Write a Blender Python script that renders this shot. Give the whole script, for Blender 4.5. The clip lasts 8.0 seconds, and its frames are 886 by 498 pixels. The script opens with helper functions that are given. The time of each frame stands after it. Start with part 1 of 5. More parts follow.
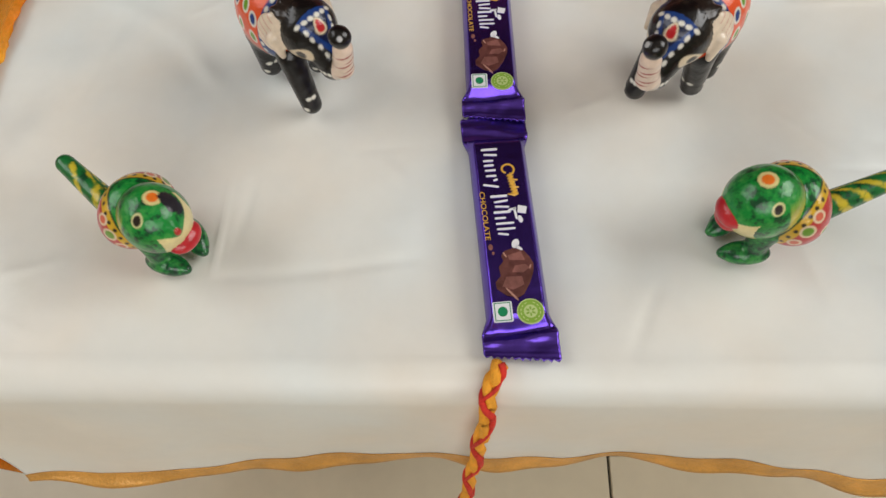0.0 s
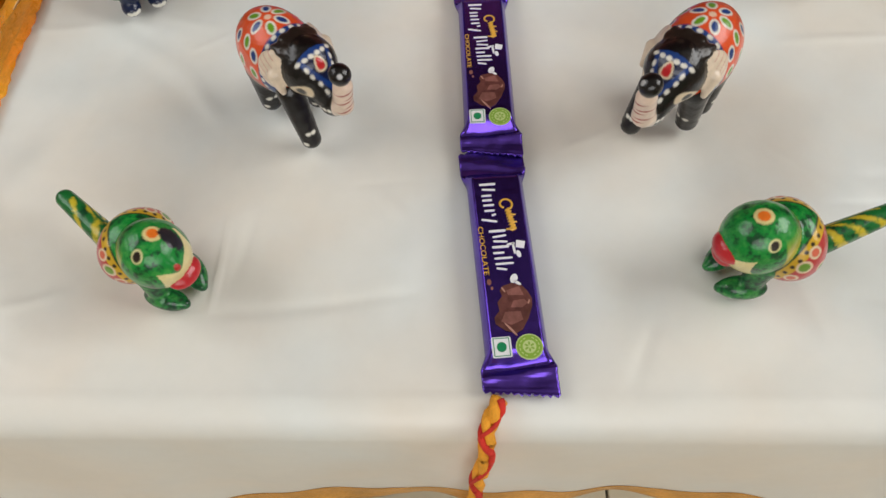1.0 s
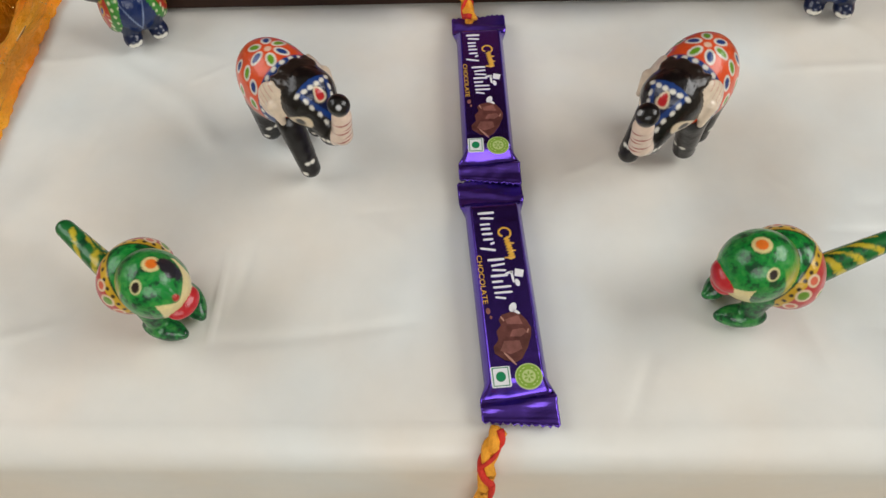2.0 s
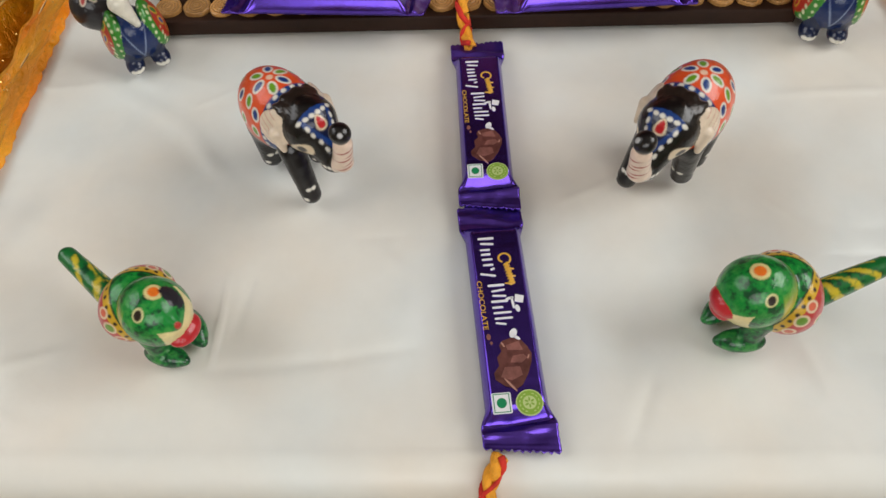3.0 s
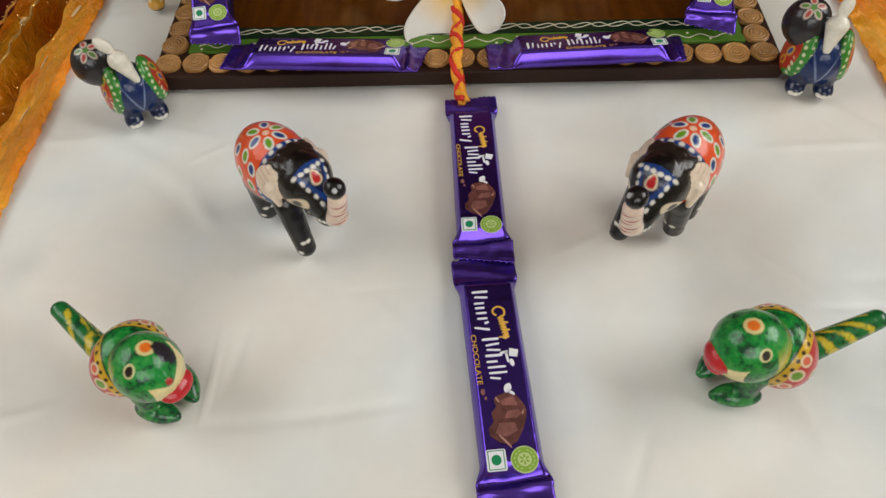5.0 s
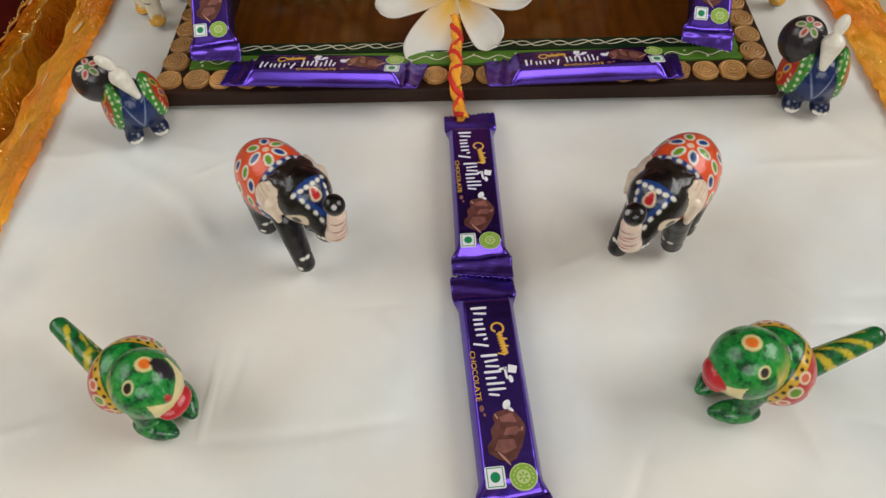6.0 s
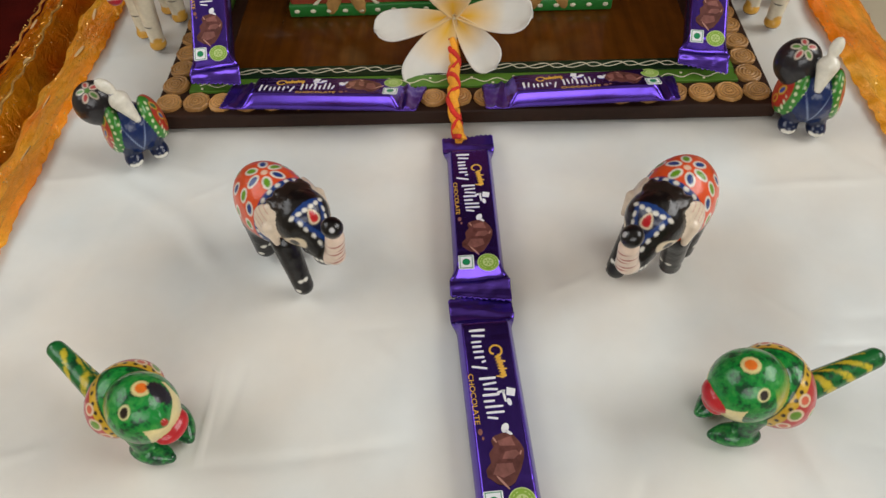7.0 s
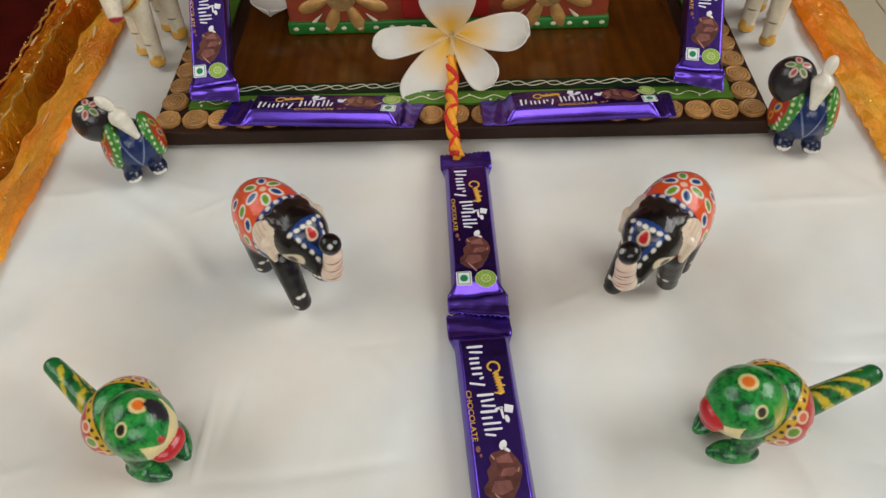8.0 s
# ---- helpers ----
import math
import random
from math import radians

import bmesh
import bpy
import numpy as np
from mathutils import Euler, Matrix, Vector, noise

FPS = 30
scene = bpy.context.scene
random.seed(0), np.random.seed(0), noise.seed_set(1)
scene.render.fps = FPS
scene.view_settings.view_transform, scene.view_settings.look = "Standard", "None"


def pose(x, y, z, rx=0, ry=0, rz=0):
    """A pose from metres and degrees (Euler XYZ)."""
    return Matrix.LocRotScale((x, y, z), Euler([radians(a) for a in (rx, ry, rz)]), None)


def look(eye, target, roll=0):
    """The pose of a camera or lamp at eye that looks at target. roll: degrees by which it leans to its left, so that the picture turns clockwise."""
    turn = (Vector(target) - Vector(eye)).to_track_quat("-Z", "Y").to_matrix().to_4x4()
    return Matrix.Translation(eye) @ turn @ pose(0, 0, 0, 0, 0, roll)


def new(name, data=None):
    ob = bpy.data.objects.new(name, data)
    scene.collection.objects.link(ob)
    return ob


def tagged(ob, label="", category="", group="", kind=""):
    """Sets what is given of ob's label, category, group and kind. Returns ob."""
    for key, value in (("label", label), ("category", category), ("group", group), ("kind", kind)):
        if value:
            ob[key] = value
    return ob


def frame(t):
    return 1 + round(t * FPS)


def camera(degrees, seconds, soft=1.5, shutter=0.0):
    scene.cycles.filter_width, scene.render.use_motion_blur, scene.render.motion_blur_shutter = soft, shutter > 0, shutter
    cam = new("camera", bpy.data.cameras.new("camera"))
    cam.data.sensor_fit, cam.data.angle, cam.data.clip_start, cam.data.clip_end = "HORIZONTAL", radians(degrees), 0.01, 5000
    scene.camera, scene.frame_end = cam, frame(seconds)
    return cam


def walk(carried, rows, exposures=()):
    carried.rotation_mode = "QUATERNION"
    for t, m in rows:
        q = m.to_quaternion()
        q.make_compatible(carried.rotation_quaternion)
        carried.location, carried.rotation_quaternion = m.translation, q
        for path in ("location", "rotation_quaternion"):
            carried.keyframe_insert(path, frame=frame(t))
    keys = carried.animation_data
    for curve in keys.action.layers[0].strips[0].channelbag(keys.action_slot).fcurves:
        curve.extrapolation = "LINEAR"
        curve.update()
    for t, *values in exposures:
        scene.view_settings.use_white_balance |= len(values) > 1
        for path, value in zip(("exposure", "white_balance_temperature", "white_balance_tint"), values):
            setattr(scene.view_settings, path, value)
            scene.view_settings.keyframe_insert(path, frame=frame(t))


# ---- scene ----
cam = camera(63.9, 8.0)
PATH = [
    (0, (-0.01, -0.2, 0.257), (-0.09, 0.729, -1.512), -4.4),
    (0.5, (-0.01, -0.199, 0.259), (-0.085, 0.763, -1.493), -4.0),
    (1, (-0.011, -0.197, 0.26), (-0.08, 0.793, -1.476), -3.6),
    (1.5, (-0.01, -0.196, 0.26), (-0.082, 0.827, -1.456), -3.7),
    (3, (-0.011, -0.193, 0.265), (-0.076, 0.894, -1.413), -3.5),
    (3.5, (-0.011, -0.192, 0.265), (-0.074, 0.924, -1.393), -3.3),
    (4, (-0.01, -0.192, 0.266), (-0.068, 0.948, -1.377), -3.1),
    (4.5, (-0.01, -0.191, 0.267), (-0.065, 0.979, -1.354), -3.0),
    (6, (-0.01, -0.19, 0.269), (-0.059, 1.031, -1.314), -2.6),
    (6.5, (-0.01, -0.189, 0.27), (-0.058, 1.054, -1.296), -2.6),
    (7, (-0.009, -0.189, 0.27), (-0.058, 1.074, -1.28), -2.7),
    (7.5, (-0.009, -0.189, 0.271), (-0.057, 1.087, -1.269), -2.7),
    (8, (-0.009, -0.189, 0.271), (-0.051, 1.106, -1.252), -2.4),
]
walk(cam, [(t, look(eye, target, roll)) for t, eye, target, roll in PATH])
import mathutils.bvhtree

# ---- world and light ----
world = bpy.data.worlds.new("sky")
scene.world = world
world.use_nodes = True
_n = world.node_tree.nodes
_sky = _n.new("ShaderNodeTexSky")
_sky.sky_type = "NISHITA"
_sky.sun_disc = False
_sky.sun_elevation = radians(48)
_sky.sun_rotation = radians(20)
world.node_tree.links.new(_sky.outputs[0], _n["Background"].inputs[0])
_n["Background"].inputs[1].default_value = 0.12


def window_light(name, eye, target, w, h, power, colour):
    d = bpy.data.lights.new(name, "AREA")
    d.shape, d.size, d.size_y, d.energy, d.color = "RECTANGLE", w, h, power, colour
    ob = new(name, d)
    ob.matrix_world = look(eye, target)
    return ob


SUN = bpy.data.lights.new("sun", "SUN")
SUN.energy, SUN.angle, SUN.color = 2.0, radians(0.6), (1.0, 0.94, 0.84)
new("sun", SUN).matrix_world = look((1.5, 4.0, 4.6), (0, 0, 0))

FLOOR = -0.42
RX0, RX1, RY0, RY1, RZ1 = -1.7, 1.9, -2.1, 1.15, 2.3
window_light("window_light", (RX1 - 0.03, 0.1, 1.5), (0, 0.1, 0.6), 1.5, 1.2, 32, (1.0, 0.97, 0.92))
window_light("window_light", (RX0 + 0.03, 0.1, 1.5), (0, 0.1, 0.6), 1.5, 1.2, 16.5, (1.0, 0.97, 0.93))
# Unseen window behind the camera, added to brighten the cloth's hanging front.
window_light("window_light", (0.1, RY0 + 0.03, 1.2), (0.1, 0, 0.4), 1.8, 1.2, 23.5, (1.0, 0.96, 0.90))


# ---- materials ----
def mat(name, col, rough=0.5, metal=0.0, var=0.12, scale=40.0, fine=400.0, bump=0.0, bump_scale=300.0,
        coat=0.0, sheen=0.0, through_light=0.0, spec=0.5, paint=False):
    """A procedural surface: a base colour that varies at two scales, with relief."""
    m = bpy.data.materials.new(name)
    m.use_nodes = True
    nt = m.node_tree
    ns, ln = nt.nodes, nt.links.new
    b = ns["Principled BSDF"]
    tc = ns.new("ShaderNodeTexCoord")
    n1, n2 = ns.new("ShaderNodeTexNoise"), ns.new("ShaderNodeTexNoise")
    n1.inputs["Scale"].default_value, n2.inputs["Scale"].default_value = scale, fine
    n1.inputs["Detail"].default_value, n2.inputs["Detail"].default_value = 4, 3
    for n in (n1, n2):
        ln(tc.outputs["Object"], n.inputs["Vector"])
    mix = ns.new("ShaderNodeMath")
    mix.operation = "MULTIPLY_ADD"
    ln(n1.outputs["Fac"], mix.inputs[0])
    mix.inputs[1].default_value = 0.7
    half = ns.new("ShaderNodeMath")
    half.operation = "MULTIPLY"
    half.inputs[1].default_value = 0.3
    ln(n2.outputs["Fac"], half.inputs[0])
    ln(half.outputs[0], mix.inputs[2])
    mr = ns.new("ShaderNodeMapRange")
    mr.inputs["From Min"].default_value, mr.inputs["From Max"].default_value = 0.3, 0.7
    mr.inputs["To Min"].default_value, mr.inputs["To Max"].default_value = 1 - var, 1 + var
    ln(mix.outputs[0], mr.inputs["Value"])
    mul = ns.new("ShaderNodeVectorMath")
    mul.operation = "SCALE"
    if paint:
        at = ns.new("ShaderNodeAttribute")
        at.attribute_name = "paint"
        ln(at.outputs["Color"], mul.inputs[0])
    else:
        mul.inputs[0].default_value = col
    ln(mr.outputs[0], mul.inputs["Scale"])
    ln(mul.outputs[0], b.inputs["Base Color"])
    b.inputs["Roughness"].default_value = rough
    b.inputs["Metallic"].default_value = metal
    b.inputs["Coat Weight"].default_value = coat
    b.inputs["Coat Roughness"].default_value = 0.08
    b.inputs["Sheen Weight"].default_value = sheen
    b.inputs["Specular IOR Level"].default_value = spec
    if bump:
        n3 = ns.new("ShaderNodeTexNoise")
        n3.inputs["Scale"].default_value = bump_scale
        n3.inputs["Detail"].default_value = 5
        ln(tc.outputs["Object"], n3.inputs["Vector"])
        bp = ns.new("ShaderNodeBump")
        bp.inputs["Strength"].default_value = bump
        bp.inputs["Distance"].default_value = 0.001
        ln(n3.outputs["Fac"], bp.inputs["Height"])
        ln(bp.outputs[0], b.inputs["Normal"])
        ln(bp.outputs[0], b.inputs["Coat Normal"])
    if through_light:
        tr = ns.new("ShaderNodeBsdfTranslucent")
        ln(mul.outputs[0], tr.inputs["Color"])
        ms = ns.new("ShaderNodeMixShader")
        ms.inputs[0].default_value = through_light
        ln(b.outputs[0], ms.inputs[1])
        ln(tr.outputs[0], ms.inputs[2])
        ln(ms.outputs[0], ns["Material Output"].inputs["Surface"])
    return m


def weave(m, sx, sy, dist, strength):
    """Adds a fine woven relief to a cloth material."""
    nt = m.node_tree
    ns, ln = nt.nodes, nt.links.new
    tc = ns.new("ShaderNodeTexCoord")
    hs = []
    for way, s in (("X", sx), ("Y", sy)):
        w = ns.new("ShaderNodeTexWave")
        w.bands_direction = way
        w.inputs["Scale"].default_value = s
        w.inputs["Distortion"].default_value = 1.5
        w.inputs["Detail"].default_value = 2
        ln(tc.outputs["Object"], w.inputs["Vector"])
        hs.append(w)
    add = ns.new("ShaderNodeMath")
    ln(hs[0].outputs["Fac"], add.inputs[0])
    ln(hs[1].outputs["Fac"], add.inputs[1])
    bp = ns.new("ShaderNodeBump")
    bp.inputs["Strength"].default_value = strength
    bp.inputs["Distance"].default_value = dist
    ln(add.outputs[0], bp.inputs["Height"])
    old = [n for n in ns if n.type == "BUMP" and n != bp]
    if old:
        ln(old[0].outputs[0], bp.inputs["Normal"])
    ln(bp.outputs[0], ns["Principled BSDF"].inputs["Normal"])
    return m


M_CLOTH = weave(mat("white_satin", (0.745, 0.745, 0.695), 0.40, var=0.04, scale=9, fine=120, bump=0.55, bump_scale=22, sheen=0.25), 900, 900, 0.0001, 0.10)


def two_tone(m, a, b, scale):
    """Lets a material's colour drift between two tints in broad soft patches."""
    ns, ln = m.node_tree.nodes, m.node_tree.links.new
    tc, n = ns.new("ShaderNodeTexCoord"), ns.new("ShaderNodeTexNoise")
    n.inputs["Scale"].default_value, n.inputs["Detail"].default_value = scale, 3
    ramp = ns.new("ShaderNodeValToRGB")
    for e, p, c in zip(ramp.color_ramp.elements, (0.36, 0.64), (a, b)):
        e.position, e.color = p, (*c, 1)
    ln(tc.outputs["Object"], n.inputs["Vector"])
    ln(n.outputs["Fac"], ramp.inputs["Fac"])
    ln(ramp.outputs["Color"], [k for k in ns if k.type == "VECT_MATH"][0].inputs[0])


# The warm and cool patches put bounced light into the satin's colour.
two_tone(M_CLOTH, (0.790, 0.745, 0.655), (0.725, 0.760, 0.735), 8.5)


def sheen_patches(m, scale, lo, hi):
    """Lets the gloss drift, as silk does where it lies smoother or rougher."""
    ns, ln = m.node_tree.nodes, m.node_tree.links.new
    tc, n, mr = ns.new("ShaderNodeTexCoord"), ns.new("ShaderNodeTexNoise"), ns.new("ShaderNodeMapRange")
    n.inputs["Scale"].default_value, n.inputs["Detail"].default_value, n.inputs["Roughness"].default_value = scale, 3, 0.5
    mr.inputs["From Min"].default_value, mr.inputs["From Max"].default_value = 0.35, 0.65
    mr.inputs["To Min"].default_value, mr.inputs["To Max"].default_value = lo, hi
    ln(tc.outputs["Object"], n.inputs["Vector"])
    ln(n.outputs["Fac"], mr.inputs["Value"])
    ln(mr.outputs[0], ns["Principled BSDF"].inputs["Roughness"])


sheen_patches(M_CLOTH, 16, 0.36, 0.52)
M_ORANGE = weave(mat("orange_organza", (1.0, 0.36, 0.010), 0.20, 0.18, var=0.3, scale=45, fine=900, bump=1.0, bump_scale=260, through_light=0.12, coat=0.2), 500, 500, 0.0003, 0.5)
M_GOLD = (mat("gold_organza", (0.95, 0.38, 0.020), 0.22, 0.5, var=0.25, scale=45, fine=900, bump=1.0, bump_scale=260, through_light=0.2, coat=0.6))
M_SEQUIN = mat("sequins", (1.0, 0.60, 0.16), 0.2, 0.6, var=0.3, scale=300)
M_TRIMPALE = mat("pale_weave", (0.85, 0.62, 0.30), 0.5, 0.2, var=0.25, scale=200, fine=1500, bump=0.4, bump_scale=1200)
M_TRIM = mat("gold_trim", (0.66, 0.33, 0.07), 0.35, 0.2, var=0.3, scale=60, fine=900, bump=0.6, bump_scale=500)


def along_y(m, squeeze):
    """Draws a cloth's tints and relief out along its length, as silk threads do."""
    ns, ln = m.node_tree.nodes, m.node_tree.links.new
    tc, mp = ns.new("ShaderNodeTexCoord"), ns.new("ShaderNodeMapping")
    mp.inputs["Scale"].default_value = (1, squeeze, 1)
    ln(tc.outputs["Object"], mp.inputs["Vector"])
    for n in ns:
        if n.type == "TEX_NOISE":
            ln(mp.outputs[0], n.inputs["Vector"])


def crinkle(m, scale, distance):
    """Sharp small folds, as in crushed organza."""
    ns, ln = m.node_tree.nodes, m.node_tree.links.new
    tc, n = ns.new("ShaderNodeTexCoord"), ns.new("ShaderNodeTexNoise")
    n.inputs["Scale"].default_value, n.inputs["Detail"].default_value, n.inputs["Distortion"].default_value = scale, 3, 0.8
    ln(tc.outputs["Object"], n.inputs["Vector"])
    off, ridge, bp = ns.new("ShaderNodeMath"), ns.new("ShaderNodeMath"), ns.new("ShaderNodeBump")
    off.operation, off.inputs[1].default_value = "SUBTRACT", 0.5
    ridge.operation = "ABSOLUTE"
    ln(n.outputs["Fac"], off.inputs[0])
    ln(off.outputs[0], ridge.inputs[0])
    ln(ridge.outputs[0], bp.inputs["Height"])
    bp.inputs["Strength"].default_value, bp.inputs["Distance"].default_value = 0.9, distance
    b = ns["Principled BSDF"]
    ln(b.inputs["Normal"].links[0].from_socket, bp.inputs["Normal"])
    ln(bp.outputs[0], b.inputs["Normal"])
    ln(bp.outputs[0], b.inputs["Coat Normal"])


# Deep orange and pale gold tints put the folds' shading into the colour.
two_tone(M_ORANGE, (0.97, 0.25, 0.002), (1.0, 0.48, 0.022), 24)
two_tone(M_GOLD, (0.92, 0.20, 0.002), (1.0, 0.46, 0.015), 22)
crinkle(M_ORANGE, 95, 0.003)
crinkle(M_GOLD, 90, 0.004)
along_y(M_ORANGE, 0.6)
along_y(M_GOLD, 0.6)
M_FLOOR = mat("floor_tile", (0.58, 0.51, 0.365), 0.3, var=0.08, scale=5, fine=60)
M_GROUT = mat("grout", (0.10, 0.085, 0.065), 0.9)
M_RUG = mat("red_rug", (0.065, 0.004, 0.002), 0.95, spec=0.1, var=0.35, scale=20, fine=300, bump=0.8, bump_scale=400)
M_WALL = mat("wall_paint", (0.44, 0.39, 0.32), 0.8, var=0.05, scale=3, fine=50)
M_DARKWALL = mat("maroon_wall", (0.034, 0.005, 0.002), 0.8, spec=0.15, var=0.2, scale=4, fine=60)
M_CEIL = mat("ceiling_paint", (0.36, 0.345, 0.32), 0.85, var=0.03, scale=3, fine=50)
M_TABLEWOOD = mat("table_wood", (0.16, 0.07, 0.03), 0.5, var=0.3, scale=10, fine=90)
M_WRAP = mat("purple_film", (0.118, 0.058, 0.46), 0.24, 0.96, var=0.18, scale=60, fine=300, bump=0.05, bump_scale=130)
M_FIN = mat("purple_film_crimped", (0.125, 0.060, 0.45), 0.30, 0.92, var=0.2, scale=90, fine=500, bump=0.2, bump_scale=160)
M_PWHITE = mat("print_white", (0.80, 0.80, 0.82), 0.3, var=0.03)
M_PGOLD = mat("print_gold", (0.72, 0.40, 0.05), 0.3, var=0.1)
M_PGREEN = mat("print_green", (0.23, 0.39, 0.05), 0.3, var=0.06)
M_PLIME = mat("print_lime", (0.50, 0.60, 0.26), 0.3, var=0.06)
M_PDGREEN = mat("print_dark_green", (0.01, 0.23, 0.09), 0.3, var=0.05)
M_PBROWN = mat("print_brown", (0.115, 0.042, 0.036), 0.2, var=0.5, scale=160, fine=500)
M_PLBROWN = mat("print_light_brown", (0.22, 0.090, 0.076), 0.2, var=0.45, scale=160, fine=500)
M_PGLEAM = mat("print_pale_brown", (0.42, 0.22, 0.17), 0.25, var=0.1)
M_YARN = mat("orange_yarn", (0.86, 0.36, 0.02), 0.75, var=0.25, scale=120, fine=900, bump=0.9, bump_scale=900)
M_YARNRED = mat("red_yarn", (0.62, 0.025, 0.012), 0.75, var=0.25, scale=120, fine=900, bump=0.9, bump_scale=900)
M_ENAMEL = mat("enamel_paint", (1, 1, 1), 0.30, var=0.14, scale=180, fine=600, bump=0.45, bump_scale=260, coat=0.55, spec=0.25, paint=True)
M_BOARD = mat("dark_board", (0.026, 0.0095, 0.004), 0.55, var=0.35, scale=30, fine=300, bump=0.3, bump_scale=200, spec=0.25)
M_BGREEN = mat("green_band", (0.075, 0.19, 0.018), 0.4, var=0.15, scale=60, fine=400, bump=0.2)
M_BDARK = mat("dark_green_band", (0.004, 0.020, 0.007), 0.35, spec=0.3, var=0.2, scale=60, fine=400, bump=0.2)
M_CREAM = mat("cream_paint", (0.72, 0.68, 0.50), 0.4, var=0.08, scale=200)
M_BOXRED = mat("box_red", (0.26, 0.045, 0.018), 0.42, var=0.3, scale=35, fine=300, bump=0.25, bump_scale=150)
M_BOXPANEL = mat("box_panel_red", (0.33, 0.012, 0.010), 0.35, var=0.2, scale=40, fine=300)
M_BOXGREEN = mat("box_green", (0.018, 0.17, 0.025), 0.4, var=0.2, scale=60, fine=300)
M_BRASS = mat("brass", (0.52, 0.33, 0.13), 0.38, 0.7, var=0.3, scale=140, fine=600, bump=0.6, bump_scale=350)
M_GOLDPETAL = mat("gold_petal", (0.52, 0.29, 0.09), 0.4, 0.25, var=0.25, scale=120, fine=500, bump=0.3, bump_scale=250)
M_FLOWER = mat("plumeria", (1, 1, 1), 0.55, var=0.03, scale=60, fine=300, sheen=0.1, through_light=0.2, paint=True)


def ring_wood():
    m = mat("cut_wood", (0.46, 0.235, 0.070), 0.45, var=0.25, scale=150, fine=700, bump=0.5, bump_scale=450)
    nt = m.node_tree
    ns, ln = nt.nodes, nt.links.new
    b = ns["Principled BSDF"]
    base = b.inputs["Base Color"].links[0].from_socket
    tc, w, oi = ns.new("ShaderNodeTexCoord"), ns.new("ShaderNodeTexWave"), ns.new("ShaderNodeObjectInfo")
    w.wave_type, w.rings_direction = "RINGS", "Z"
    w.inputs["Scale"].default_value, w.inputs["Distortion"].default_value = 170, 5
    w.inputs["Detail"].default_value = 2
    w.inputs["Detail Scale"].default_value = 1.2
    ln(tc.outputs["Object"], w.inputs["Vector"])
    mr = ns.new("ShaderNodeMapRange")
    mr.inputs["To Min"].default_value, mr.inputs["To Max"].default_value = 0.84, 1.08
    ln(w.outputs["Fac"], mr.inputs["Value"])
    r2 = ns.new("ShaderNodeMapRange")
    r2.inputs["To Min"].default_value, r2.inputs["To Max"].default_value = 0.75, 1.2
    ln(oi.outputs["Random"], r2.inputs["Value"])
    mm = ns.new("ShaderNodeMath")
    mm.operation = "MULTIPLY"
    ln(mr.outputs[0], mm.inputs[0])
    ln(r2.outputs[0], mm.inputs[1])
    sc = ns.new("ShaderNodeVectorMath")
    sc.operation = "SCALE"
    ln(base, sc.inputs[0])
    ln(mm.outputs[0], sc.inputs["Scale"])
    ln(sc.outputs[0], b.inputs["Base Color"])
    bp = ns.new("ShaderNodeBump")
    bp.inputs["Strength"].default_value, bp.inputs["Distance"].default_value = 0.6, 0.0008
    ln(w.outputs["Fac"], bp.inputs["Height"])
    ln(bp.outputs[0], b.inputs["Normal"])
    return m


def polished_wood():
    m = mat("polished_wood", (0.082, 0.026, 0.0025), 0.20, spec=0.3, var=0.35, scale=14, fine=120, coat=0.15)
    nt = m.node_tree
    ns, ln = nt.nodes, nt.links.new
    b = ns["Principled BSDF"]
    base = b.inputs["Base Color"].links[0].from_socket
    tc, mp, nz = ns.new("ShaderNodeTexCoord"), ns.new("ShaderNodeMapping"), ns.new("ShaderNodeTexNoise")
    mp.inputs["Scale"].default_value = (60, 5, 5)
    nz.inputs["Scale"].default_value, nz.inputs["Detail"].default_value = 3.0, 6
    ln(tc.outputs["Object"], mp.inputs["Vector"])
    ln(mp.outputs[0], nz.inputs["Vector"])
    mr = ns.new("ShaderNodeMapRange")
    mr.inputs["From Min"].default_value, mr.inputs["From Max"].default_value = 0.3, 0.7
    mr.inputs["To Min"].default_value, mr.inputs["To Max"].default_value = 0.72, 1.22
    ln(nz.outputs["Fac"], mr.inputs["Value"])
    sc = ns.new("ShaderNodeVectorMath")
    sc.operation = "SCALE"
    ln(base, sc.inputs[0])
    ln(mr.outputs[0], sc.inputs["Scale"])
    ln(sc.outputs[0], b.inputs["Base Color"])
    return m


M_DISC, M_POLISHED = ring_wood(), polished_wood()


# ---- building helpers ----
def smooth(me, on=True):
    me.polygons.foreach_set("use_smooth", [on] * len(me.polygons))


def link(name, bm, material, smoothed=True):
    me = bpy.data.meshes.new(name)
    bm.to_mesh(me)
    bm.free()
    for m in material if isinstance(material, (list, tuple)) else [material]:
        me.materials.append(m)
    smooth(me, smoothed)
    return new(name, me)


def part(name, bm, material, parent, label="", smoothed=True):
    ob = link(name, bm, material, smoothed)
    ob.parent = parent
    if label:
        ob["label"] = label
    return ob


def box_bm(x0, x1, y0, y1, z0, z1, bevel=0.0, seg=2):
    bm = bmesh.new()
    bmesh.ops.create_cube(bm, size=1)
    for v in bm.verts:
        v.co = Vector(((x0 + x1) / 2 + v.co.x * (x1 - x0), (y0 + y1) / 2 + v.co.y * (y1 - y0), (z0 + z1) / 2 + v.co.z * (z1 - z0)))
    if bevel:
        bmesh.ops.bevel(bm, geom=list(bm.edges), offset=bevel, segments=seg, affect="EDGES", profile=0.5)
    return bm


